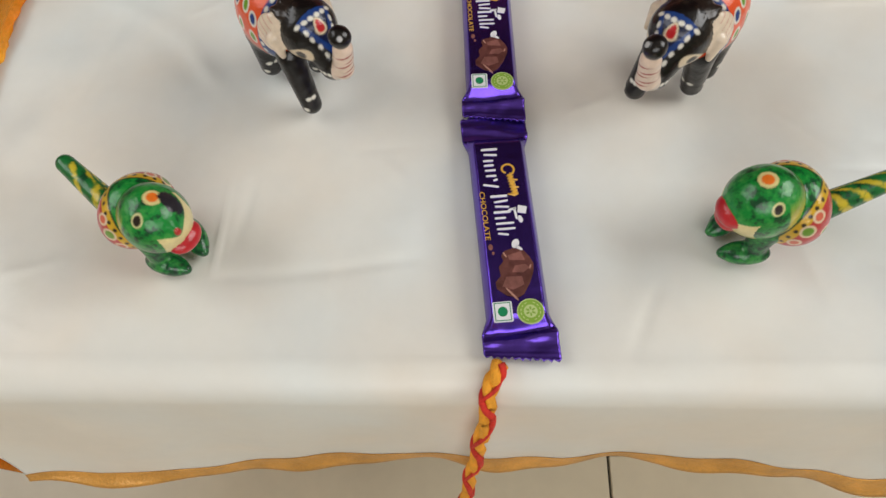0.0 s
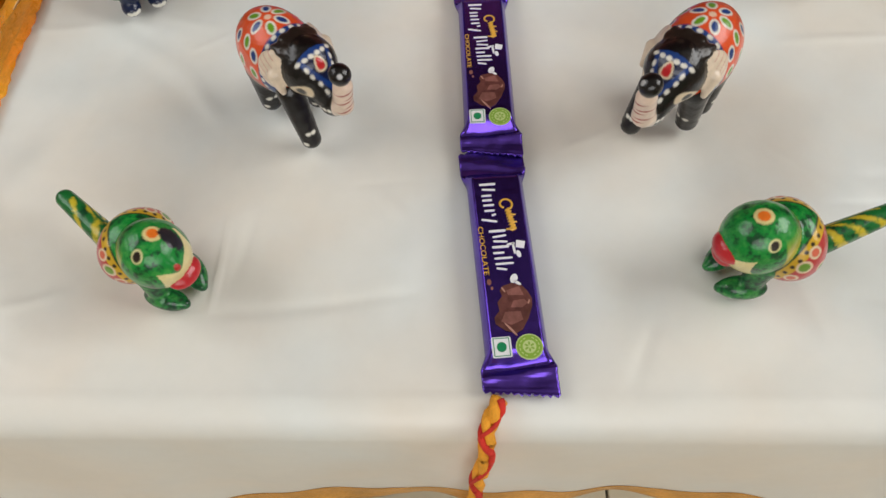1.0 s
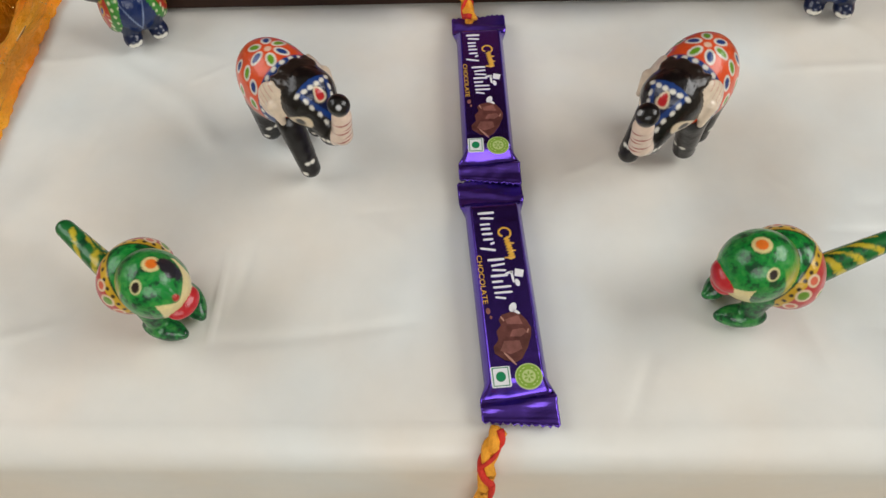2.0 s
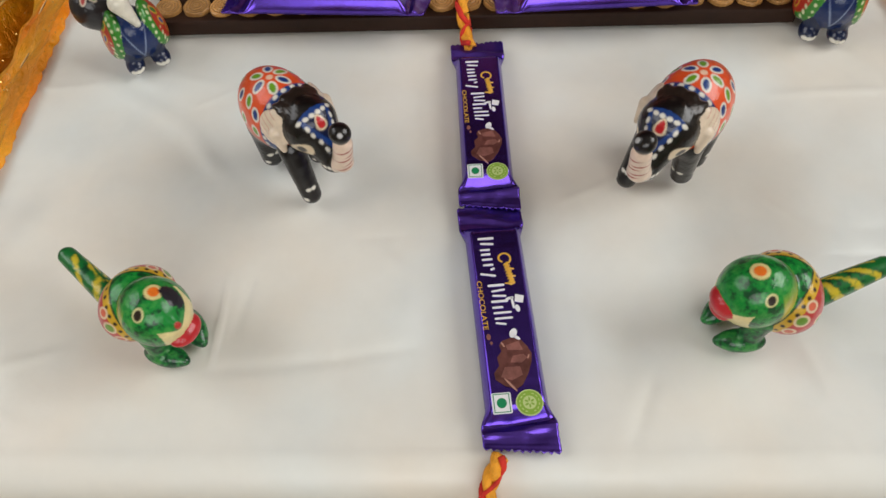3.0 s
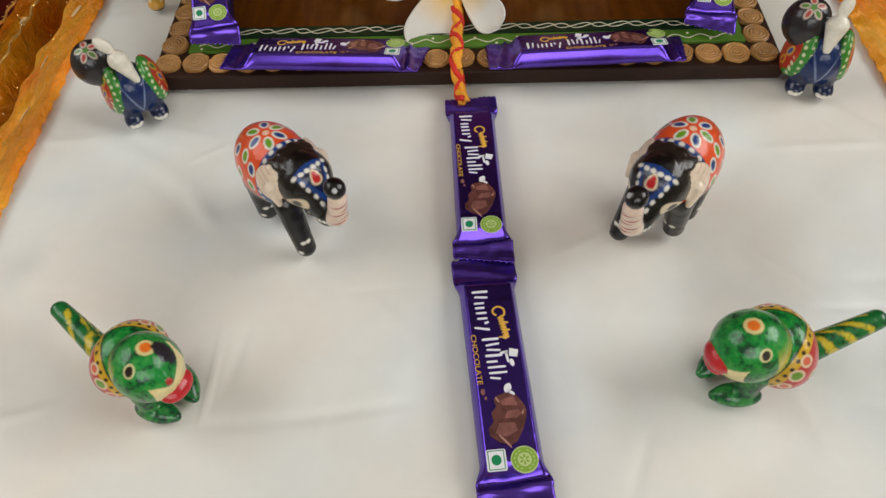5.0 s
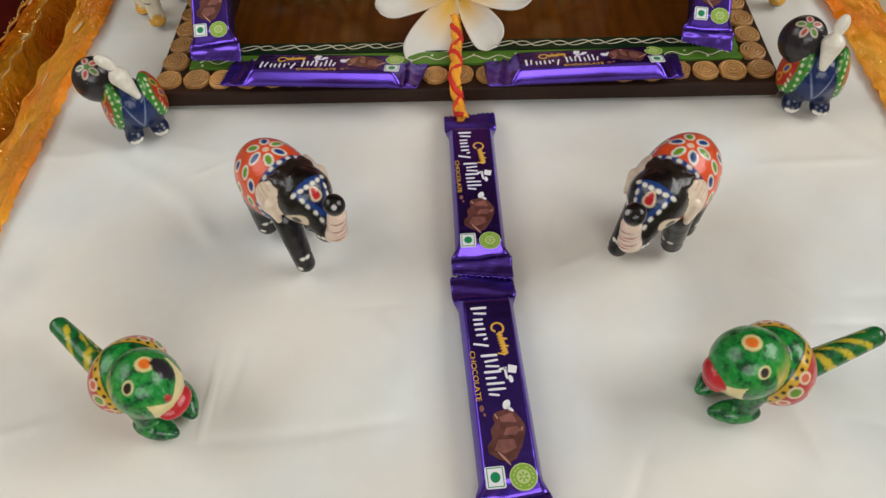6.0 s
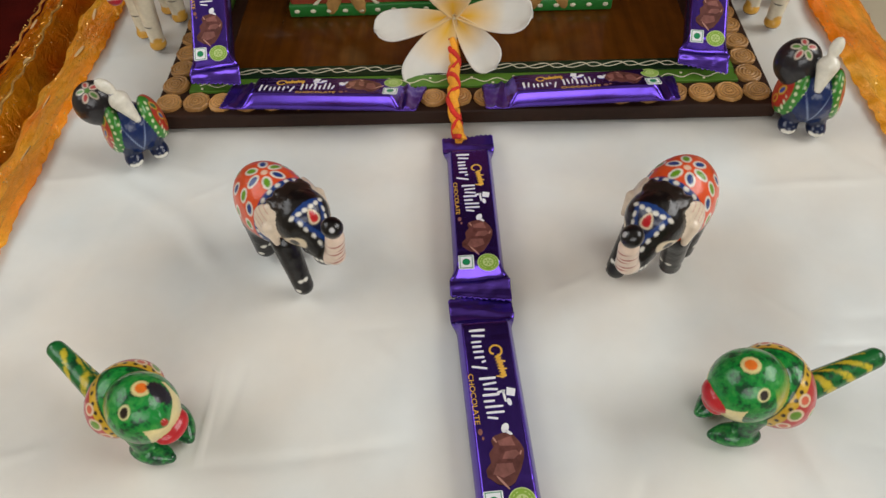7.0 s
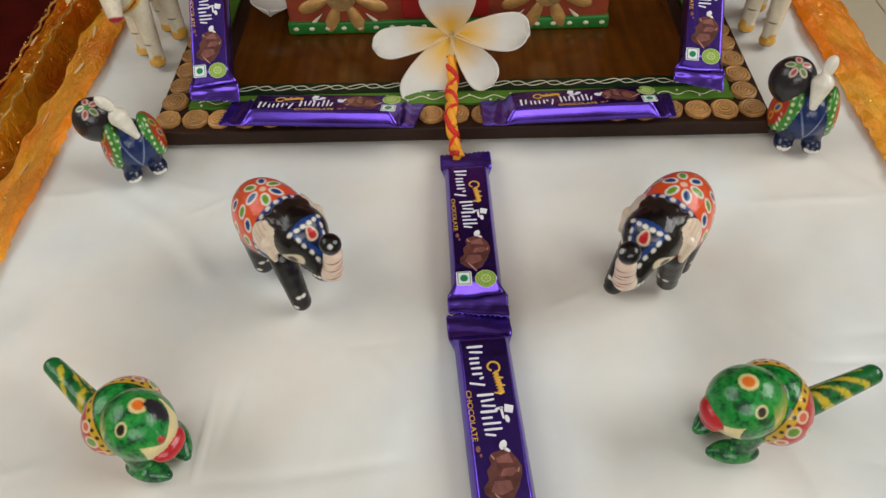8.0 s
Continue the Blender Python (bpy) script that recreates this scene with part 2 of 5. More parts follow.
def grid_bm(rows):
    """A sheet from a rectangular array of points."""
    bm = bmesh.new()
    vs = [[bm.verts.new(p) for p in r] for r in rows]
    for a, b in zip(vs, vs[1:]):
        for i in range(len(a) - 1):
            bm.faces.new((a[i], a[i + 1], b[i + 1], b[i]))
    bm.normal_update()
    return bm


def thick(ob, t, offset=-1.0):
    s = ob.modifiers.new("thickness", "SOLIDIFY")
    s.thickness, s.offset = t, offset
    return ob


def plate_bm(outline, z0, z1):
    """A flat plate with the outline (x, y), from z0 to z1."""
    bm = bmesh.new()
    top = [bm.verts.new((x, y, z1)) for x, y in outline]
    bot = [bm.verts.new((x, y, z0)) for x, y in outline]
    bm.faces.new(top)
    bm.faces.new(bot[::-1])
    n = len(top)
    for i in range(n):
        bm.faces.new((bot[i], bot[(i + 1) % n], top[(i + 1) % n], top[i]))
    bmesh.ops.recalc_face_normals(bm, faces=list(bm.faces))
    return bm


def oval(cx, cy, rx, ry, n=28, turn=0.0, power=2.0):
    out = []
    for i in range(n):
        a = 2 * math.pi * i / n
        c, s = math.cos(a), math.sin(a)
        x = rx * math.copysign(abs(c) ** (2 / power), c)
        y = ry * math.copysign(abs(s) ** (2 / power), s)
        out.append((cx + x * math.cos(turn) - y * math.sin(turn), cy + x * math.sin(turn) + y * math.cos(turn)))
    return out


def tube_bm(points, radius, sides=8, flat=1.0, bm=None):
    """A round tube along points; radius may be a number or a function of 0..1."""
    bm = bm or bmesh.new()
    pts = [Vector(p) for p in points]
    rings = []
    for i, p in enumerate(pts):
        d = (pts[min(i + 1, len(pts) - 1)] - pts[max(i - 1, 0)]).normalized()
        up = Vector((0, 0, 1)) if abs(d.z) < 0.95 else Vector((0, 1, 0))
        s = d.cross(up).normalized()
        u = s.cross(d)
        r = radius(i / (len(pts) - 1)) if callable(radius) else radius
        rings.append([bm.verts.new(p + s * r * math.cos(a) + u * r * flat * math.sin(a)) for a in (2 * math.pi * k / sides for k in range(sides))])
    for a, b in zip(rings, rings[1:]):
        for k in range(sides):
            bm.faces.new((a[k], a[(k + 1) % sides], b[(k + 1) % sides], b[k]))
    bm.faces.new(rings[0][::-1])
    bm.faces.new(rings[-1])
    return bm


def empty(name, m=None):
    ob = new(name)
    ob.empty_display_size = 0.02
    if m is not None:
        ob.matrix_world = m
    return ob


# ---- the room ----
def wall(name, axis, at, lo, hi, hole=None, depth=0.15, look_of=None):
    """A wall with thickness; hole: (from, to, bottom, top) goes through it. Pieces are joined into one mesh."""
    pieces = [(lo, hi, FLOOR, RZ1)]
    if hole:
        a, b, z0, z1 = hole
        pieces = [(lo, a, FLOOR, RZ1), (b, hi, FLOOR, RZ1), (a, b, FLOOR, z0), (a, b, z1, RZ1)]
    bm = bmesh.new()
    for a, b, z0, z1 in pieces:
        d0, d1 = (at, at + depth) if depth > 0 else (at + depth, at)
        piece = box_bm(d0, d1, a, b, z0, z1) if axis == "x" else box_bm(a, b, d0, d1, z0, z1)
        me = bpy.data.meshes.new("piece")
        piece.to_mesh(me)
        piece.free()
        bm.from_mesh(me)
        bpy.data.meshes.remove(me)
    return tagged(link(name, bm, look_of or M_WALL, False), "unseen dark maroon wall added to darken reflections" if look_of else "plain cream painted room wall", "wall", kind="structure")


wall("wall_east", "x", RX1, RY0, RY1, (-0.7, 0.9, 0.85, 2.15))
wall("wall_west", "x", RX0, RY0, RY1, (-0.7, 0.9, 0.85, 2.15), -0.15)
# Unseen wall, added close and dark so that glossy tops reflect little light.
wall("wall_north", "y", RY1, RX0 - 0.15, RX1 + 0.15, None, 0.15, M_DARKWALL)
# Its opening is added for the unseen window behind the camera.
wall("wall_south", "y", RY0, RX0 - 0.15, RX1 + 0.15, (-0.85, 1.05, 0.55, 1.85), -0.15)
# The unseen ceiling is toned down to weaken reflections on upward surfaces.
tagged(link("ceiling", box_bm(RX0 - 0.15, RX1 + 0.15, RY0 - 0.15, RY1 + 0.15, RZ1, RZ1 + 0.12), M_CEIL, False), "unseen plain painted ceiling, toned down to dim reflections", "ceiling", kind="structure")
floor = tagged(link("floor", box_bm(RX0 - 0.15, RX1 + 0.15, RY0 - 0.15, RY1 + 0.15, FLOOR - 0.1, FLOOR - 0.006), M_GROUT, False), "beige polished floor tiles with dark joints", "floor", kind="structure")
tagged(link("ground", box_bm(-40, 40, -40, 40, FLOOR - 0.4, FLOOR - 0.2), M_FLOOR, False), "plain ground outside the room", "ground", kind="structure")
rug = tagged(link("rug", box_bm(-1.55, -0.50, 0.20, 1.12, FLOOR, FLOOR + 0.012, 0.004), M_RUG), "dark red woven rug on the tiled floor", "rug")

# ---- the low table under the cloth ----
TX0, TX1, TY0, TY1 = -0.246, 0.231, -0.119, 0.50
table = tagged(empty("low_table", Matrix.Translation((0, 0.19, FLOOR))), "low brown wooden table hidden under the white cloth", "table")
part("tabletop", box_bm(TX0, TX1, TY0 - 0.19, TY1 - 0.19, -FLOOR - 0.040, -FLOOR - 0.012, 0.006), M_TABLEWOOD, table)
for lx in (TX0 + 0.08, TX1 - 0.08):
    for ly in (TY0 + 0.16 - 0.19, TY1 - 0.03 - 0.19):
        part("leg", box_bm(lx - 0.018, lx + 0.018, ly - 0.018, ly + 0.018, 0, -FLOOR - 0.040, 0.004), M_TABLEWOOD, table)

# ---- the white cloth ----
CX0, CX1 = -0.243, 0.228
CREASES = (  # x0, y0, x1, y1, height, width
    (-0.1165, -0.030, -0.1165, -0.078, 0.0008, 0.0009),
    (-0.225, 0.105, -0.140, 0.045, 0.0010, 0.006),
    (-0.150, 0.050, -0.128, 0.022, 0.0009, 0.005),
    (0.190, 0.105, 0.222, 0.062, 0.0018, 0.006),
    (0.150, -0.035, 0.205, -0.10, 0.0008, 0.006),
    (-0.235, -0.02, -0.19, -0.10, 0.0012, 0.009),
    (-0.21, 0.02, -0.225, -0.07, 0.0010, 0.008),
    (-0.066, -0.04, -0.069, -0.121, 0.00025, 0.0025),
    (-0.030, -0.06, -0.028, -0.122, 0.00025, 0.0025),
    (0.03, 0.09, 0.06, 0.075, 0.0006, 0.006),
    (-0.05, -0.02, -0.035, -0.035, 0.0005, 0.004),
    (0.215, 0.26, 0.205, 0.15, 0.0012, 0.006),
)


_r = random.Random(11)
FINE = []
for _ in range(64):
    cx, cy, ang, ln = _r.uniform(-0.23, 0.215), _r.uniform(-0.11, 0.28), _r.uniform(0, math.pi), _r.uniform(0.012, 0.038)
    FINE.append((cx - ln * math.cos(ang), cy - ln * math.sin(ang), cx + ln * math.cos(ang), cy + ln * math.sin(ang), _r.choice((-1, 1)) * _r.uniform(0.00022, 0.00060), _r.uniform(0.0016, 0.0038)))


def cloth_relief(x, y):
    h = 0.0017 * noise.noise((x * 16, y * 12, 1.3)) + 0.0009 * noise.noise((x * 45, y * 38, 4.1))
    h += 0.0015 * noise.noise((x * 30 + y * 22, y * 5 - x * 4, 8.0))
    for x0, y0, x1, y1, hh, w in (*CREASES, *FINE):
        dx, dy = x1 - x0, y1 - y0
        t = max(0.0, min(1.0, ((x - x0) * dx + (y - y0) * dy) / (dx * dx + dy * dy)))
        d = math.hypot(x - x0 - t * dx, y - y0 - t * dy)
        if d < 4 * w:
            h += 1.35 * hh * math.exp(-(d / w) ** 2) * (0.3 + 2.8 * t * (1 - t))
    return h


EDGE_Y, ROLL = -0.112, 0.014


def quiet(x, y):
    """The cloth lies flatter under the things that press on it."""
    f = 1.0
    for cx, cy, rx, ry in ((0.0, 0.0, 0.03, 0.125), (-0.01, 0.29, 0.20, 0.18)):
        d = max(abs(x - cx) / rx, abs(y - cy) / ry)
        f = min(f, max(0.15, min(1.0, (d - 0.95) * 4)))
    return f


def hem_wave(x):
    """How far the hanging front stands out at the hem."""
    return -0.006 + 0.0014 * math.sin(x * 34 + 1.9) + 0.0012 * math.sin(x * 71 + 0.6) + 0.0009 * math.sin(x * 127 + 2.0) + 0.10 * max(0.0, abs(x - 0.02) - 0.07)


def hem_drop(x):
    return 0.122 + 0.004 * math.sin(x * 33 + 0.5) + 0.002 * math.sin(x * 83) + 0.0012 * math.sin(x * 171 + 1.0)


def cloth_point(x, s):
    """s: metres along the cloth from the table's back to the hem (negative s lies on the table)."""
    if s < 0:
        y = EDGE_Y - s
        near = min(1.0, -s / 0.02)
        return Vector((x, y, -0.0008 + cloth_relief(x, y) * (0.4 + 0.6 * near) * quiet(x, y) - 0.0014))
    arc = ROLL * math.pi / 2
    if s < arc:
        a = s / ROLL
        return Vector((x, EDGE_Y - ROLL * math.sin(a), -0.002 - ROLL + ROLL * math.cos(a) + 0.4 * cloth_relief(x, EDGE_Y)))
    d = s - arc
    k = d / hem_drop(x)
    y = EDGE_Y - ROLL - hem_wave(x) * k * k + 0.0025 * noise.noise((x * 25, d * 14, 3.0)) * min(1, k * 3)
    return Vector((x, y, -0.002 - ROLL - d))


NX = 290
xs = [CX0 + (CX1 - CX0) * i / NX for i in range(NX + 1)]
ss = [-0.61 + 0.61 * j / 370 for j in range(370)] + [0.022 * j / 8 for j in range(8)]
rows = [[cloth_point(x, s) for x in xs] for s in ss]
for j in range(41):
    rows.append([cloth_point(x, 0.022 + hem_drop(x) * 0.9 * j / 40) for x in xs])
cloth = tagged(thick(link("tablecloth", grid_bm([[p for p in r] for r in rows]), M_CLOTH), 0.0005, 1.0), "white satin tablecloth with soft creases, hanging over the table front", "tablecloth")


# the hem's gold ribbon
def trim_rows():
    out = []
    for j in range(7):
        r = []
        for x in xs:
            w = 0.010 + 0.005 * math.sin(x * 14 + 2.2) + 0.012 * max(0.0, x - 0.02) / 0.2
            p = cloth_point(x, 0.022 + hem_drop(x) * 0.9 - 0.002 + w * j / 6)
            p.y -= 0.0005 + 0.003 * (j / 6) ** 2 * (1 + 0.8 * math.sin(x * 60 + 1.0))
            r.append(p)
        out.append(r)
    return out


hem = thick(link("hem_ribbon", grid_bm(trim_rows()), M_TRIM), 0.0003, 1.0)
hem.parent = cloth
hem["label"] = "wavy gold ribbon hem"


def border(side, name):
    """The orange organza border along one side of the cloth, flaring over the table's edge."""
    x0 = CX0 if side < 0 else CX1
    reach = 0.038 if side < 0 else 0.050
    out = []
    for k in range(190):
        y = 0.47 - 0.60 * k / 189
        row = []
        for j in range(19):
            t = j / 18
            wob = 0.0008 * math.sin(y * 70 + side) + 0.0010 * math.sin(y * 151 + 2) + 0.0025 * noise.noise((y * 14, side * 3.0, 0.5))
            w = reach + 0.002 * noise.noise((y * 11, side, 9.0))
            x = x0 + side * (w * t) + wob * (0.25 + 0.9 * t) - side * 0.003
            z = 0.0012 - 0.016 * t ** 1.7 + 0.0030 * noise.noise((y * 40 + t * 9, t * 3.0, side * 2.0)) * (0.3 + t) + 0.0012 * noise.noise((y * 110, t * 9.0, side * 5.0)) + 0.0022 * math.exp(-((t - 0.12) / 0.06) ** 2) - 0.0060 * abs(noise.noise((y * 13 + t * 1.5, t * 4.5 - y * 9, side * 7.0))) * t - 0.0030 * t * abs(noise.noise((y * 45 - t * 3, t * 7.0, side * 4.0)))
            x -= side * 0.0016 * abs(math.sin(y * 300 + 3 * noise.noise((y * 20, side, 2.0)))) * (1 - t) ** 4
            row.append((x, y, z))
        out.append(row)
    ob = link(name, grid_bm(out), M_ORANGE)
    ob.parent = cloth
    ob["label"] = "shiny orange organza border"
    return ob


edges = [border(-1, "side_border"), border(1, "side_border")]
# the second layer of gold organza, folded low along the table's side
def gold_fold():
    prof = [(-0.262, -0.150), (-0.280, -0.100), (-0.296, -0.060), (-0.308, -0.034), (-0.313, -0.028), (-0.320, -0.030), (-0.330, -0.034), (-0.340, -0.038), (-0.347, -0.044), (-0.351, -0.062), (-0.353, -0.11), (-0.355, -0.20)]
    out = []
    for k in range(170):
        y = 0.47 - 0.60 * k / 169
        row = []
        for i in range(len(prof) * 3 - 2):
            a, f = divmod(i, 3)
            p, q = prof[a], prof[min(a + 1, len(prof) - 1)]
            x, z = p[0] + (q[0] - p[0]) * f / 3, p[1] + (q[1] - p[1]) * f / 3
            wob = 0.006 * noise.noise((y * 9, 2.0, a * 0.13)) + 0.0022 * noise.noise((y * 38, a * 0.4, 6.0))
            row.append((x + wob, y, z + 0.004 * noise.noise((y * 17, a * 0.3, 1.0)) + 0.0015 * noise.noise((y * 70, a * 0.7, 4.0)) - 0.0045 * abs(noise.noise((y * 12, i * 0.45 + y * 8, 3.0))) - 0.0022 * abs(noise.noise((y * 40, i * 0.6, 8.0)))))
        out.append(row)
    return grid_bm(out)


fold = tagged(thick(link("organza_drape", gold_fold(), M_GOLD), 0.0006), "folded gold and orange organza drape along the table side", "drape")
for ky, dx in ((0, -0.311), (1, -0.346)):
    pts = [(dx + 0.006 * noise.noise((y * 9, 2.0, (0.5, 1.04)[ky])) + 0.0012 * math.sin(y * 300), y, (-0.0265, -0.0405)[ky] + 0.004 * noise.noise((y * 17, (1.2, 2.4)[ky], 1.0))) for y in (0.46 - 0.58 * k / 240 for k in range(241))]
    part("sequin_edging", tube_bm(pts, 0.0009, 6), M_SEQUIN, fold)


def sequins(name, parent, spots, size):
    """Many tiny tilted gold flakes, joined."""
    rr = random.Random(len(spots))
    vs, fs = [], []
    for x, y, z in spots:
        e = Euler((rr.uniform(-1.1, 1.1), rr.uniform(-1.1, 1.1), rr.uniform(0, 6.3))).to_matrix()
        s = size * rr.uniform(0.6, 1.5)
        k = len(vs)
        for a in range(6):
            vs.append(Vector((x, y, z)) + e @ Vector((s * math.cos(a * math.pi / 3), s * math.sin(a * math.pi / 3), 0)))
        fs.append(tuple(range(k, k + 6)))
    me = bpy.data.meshes.new(name)
    me.from_pydata(vs, [], fs)
    me.materials.append(M_SEQUIN)
    ob = new(name, me)
    ob.parent = parent
    return tagged(ob, kind="stuff")


_r = random.Random(5)
flakes = []
for _ in range(760):
    y = _r.uniform(-0.12, 0.46)
    k = _r.random() < 0.5
    flakes.append(((-0.311, -0.346)[k] + 0.006 * noise.noise((y * 9, 2.0, (0.5, 1.04)[k])) + _r.gauss(0, 0.0009), y, (-0.0255, -0.0395)[k] + 0.004 * noise.noise((y * 17, (1.2, 2.4)[k], 1.0)) + _r.uniform(0, 0.001)))
sequins("sequins", fold, flakes, 0.00045)
def woven_dots(parent, spots):
    """Pale woven spots lying on a drape."""
    bm = bmesh.new()
    bm.from_mesh(parent.data)
    tree = mathutils.bvhtree.BVHTree.FromBMesh(bm)
    bm.free()
    for x, y in spots:
        hit, nor, _, _ = tree.ray_cast(Vector((x, y, 0.1)), Vector((0, 0, -1)))
        if hit:
            b = plate_bm(oval(0, 0, 0.0058, 0.0030, 16), -0.0002, 0.0002)
            nor = nor if nor.z > 0 else -nor
            m = Matrix.Translation(hit + nor * 0.0009) @ nor.to_track_quat("Z", "Y").to_matrix().to_4x4()
            bmesh.ops.transform(b, matrix=m, verts=list(b.verts))
            part("woven_dot", b, M_TRIMPALE, parent, "pale woven spot", False)


def scatter(thing, count, size, seed):
    """Added gold flakes that stand in for a drape's glints, thicker in some stretches."""
    rr = random.Random(seed)
    me = thing.data
    spots = []
    while len(spots) < count:
        f = me.polygons[rr.randrange(len(me.polygons))]
        c = f.center
        if noise.noise((c.x * 60, c.y * 16, seed)) > rr.uniform(-0.25, 0.55):
            spots.append(c + f.normal * (0.0007 if f.normal.z > 0 else -0.0007) + Vector((rr.gauss(0, 0.0006), rr.gauss(0, 0.0008), 0)))
    sequins("glint_flakes", thing, spots, size)


scatter(fold, 1500, 0.0004, 7)
for edge, count in zip(edges, (900, 700)):
    scatter(edge, count, 0.00035, count)
woven_dots(edges[0], [(-0.258 - 0.006 * (k % 2), 0.40 - 0.048 * k) for k in range(8)])
woven_dots(fold, [(-0.316 - 0.009 * (k % 3), 0.40 - 0.055 * k) for k in range(9)])

# ---- chocolate bars ----
BL, FIN, HW, BH = 0.111, 0.0145, 0.0118, 0.0088


def wrapper_bm(seed):
    """A flow-wrapped bar along x, from 0 to BL: crimped, saw-toothed fins at both ends and a flat-topped body."""
    n, m = 30, 96
    top, bot = [], []
    for i in range(m + 1):
        x = BL * i / m
        e = min(x, BL - x)
        k = max(0.0, min(1.0, (e - FIN * 0.80) / 0.0075))
        k = k * k * (3 - 2 * k)
        hw = 0.0140 + (HW - 0.0140) * k
        ra, rb = [], []
        for j in range(n + 1):
            u = -1 + 2 * j / n
            xx = x
            if x > BL - FIN:
                xx -= 0.0040 * ((x - BL + FIN) / FIN) * (0.5 - 0.5 * u)
            if e < 0.0025:
                tooth = abs(((j * 11.0 / n) % 1.0) - 0.5) * 2
                xx += (1 if x < BL / 2 else -1) * 0.0016 * tooth * (1 - e / 0.0025)
            au = abs(u)
            prof = 1.0 if au < 0.80 else 1 - ((au - 0.80) / 0.20) ** 1.3 * 0.90
            crimp = 0.0005 * math.sin(x * 2400) * (1 - k) * (e < FIN * 0.8)
            wr = 0.0007 * noise.noise((x * 150 + seed * 7, u * 2.6 + x * 90, seed)) * (1 - k) + 0.00045 * noise.noise((x * 40, u * 1.2, seed + 5)) * k * (au > 0.8 or e < 0.026) + 0.00016 * noise.noise((x * 14, u * 4.5, seed + 3)) * k
            curl = 0.0014 * noise.noise((x * 25, u * 0.8, seed + 9)) * (1 - k)
            fold = 0.0022 * math.exp(-((x - BL + FIN * 0.62 + 0.002 * u) / 0.0016) ** 2) + 0.0014 * math.exp(-((x - FIN * 0.6 - 0.003 * u) / 0.0014) ** 2)
            z = 0.0019 + (BH - 0.0019) * prof * k + crimp + wr + curl + fold * (1 - k)
            ra.append(Vector((xx, u * hw, max(z, 0.0006))))
            rb.append(Vector((xx, u * hw, max(0.0, 0.0011 * (1 - k) + min(curl, 0) * 0.5))))
        top.append(ra)
        bot.append(rb)
    bm = grid_bm(top)
    vt = [list(bm.verts)[r * (n + 1):(r + 1) * (n + 1)] for r in range(m + 1)]
    vb = [[bm.verts.new(p) for p in r] for r in bot]
    for a, b in zip(vb, vb[1:]):
        for i in range(n):
            bm.faces.new((a[i], b[i], b[i + 1], a[i + 1]))
    for i in range(m):
        bm.faces.new((vt[i][0], vt[i + 1][0], vb[i + 1][0], vb[i][0]))
        bm.faces.new((vt[i + 1][n], vt[i][n], vb[i][n], vb[i + 1][n]))
    for j in range(n):
        bm.faces.new((vt[0][j + 1], vt[0][j], vb[0][j], vb[0][j + 1]))
        bm.faces.new((vt[m][j], vt[m][j + 1], vb[m][j + 1], vb[m][j]))
    bmesh.ops.recalc_face_normals(bm, faces=list(bm.faces))
    for f in bm.faces:
        c = f.calc_center_median().x
        f.material_index = 1 if c < FIN * 0.85 or c > BL - FIN * 0.85 else 0
    return bm


def letters_bm(text, size, depth):
    """Lettering in the built-in font, as a mesh in the x-y plane."""
    cu = bpy.data.curves.new("lettering", "FONT")
    cu.body, cu.size, cu.extrude = text, size, depth
    ob = bpy.data.objects.new("lettering", cu)
    scene.collection.objects.link(ob)
    bpy.context.view_layer.update()
    me = bpy.data.meshes.new_from_object(ob.evaluated_get(bpy.context.evaluated_depsgraph_get()))
    bm = bmesh.new()
    bm.from_mesh(me)
    bpy.data.objects.remove(ob)
    bpy.data.curves.remove(cu)
    bpy.data.meshes.remove(me)
    return bm


def merge(bms):
    bm = bmesh.new()
    for b in bms:
        me = bpy.data.meshes.new("piece")
        b.to_mesh(me)
        b.free()
        bm.from_mesh(me)
        bpy.data.meshes.remove(me)
    return bm


MM = 0.001
ZT = BH + 0.00012


def flat(outline, lift=0.0, h=0.00012):
    return plate_bm([(x * MM, y * MM) for x, y in outline], ZT - 0.0003 + lift, ZT + h + lift)


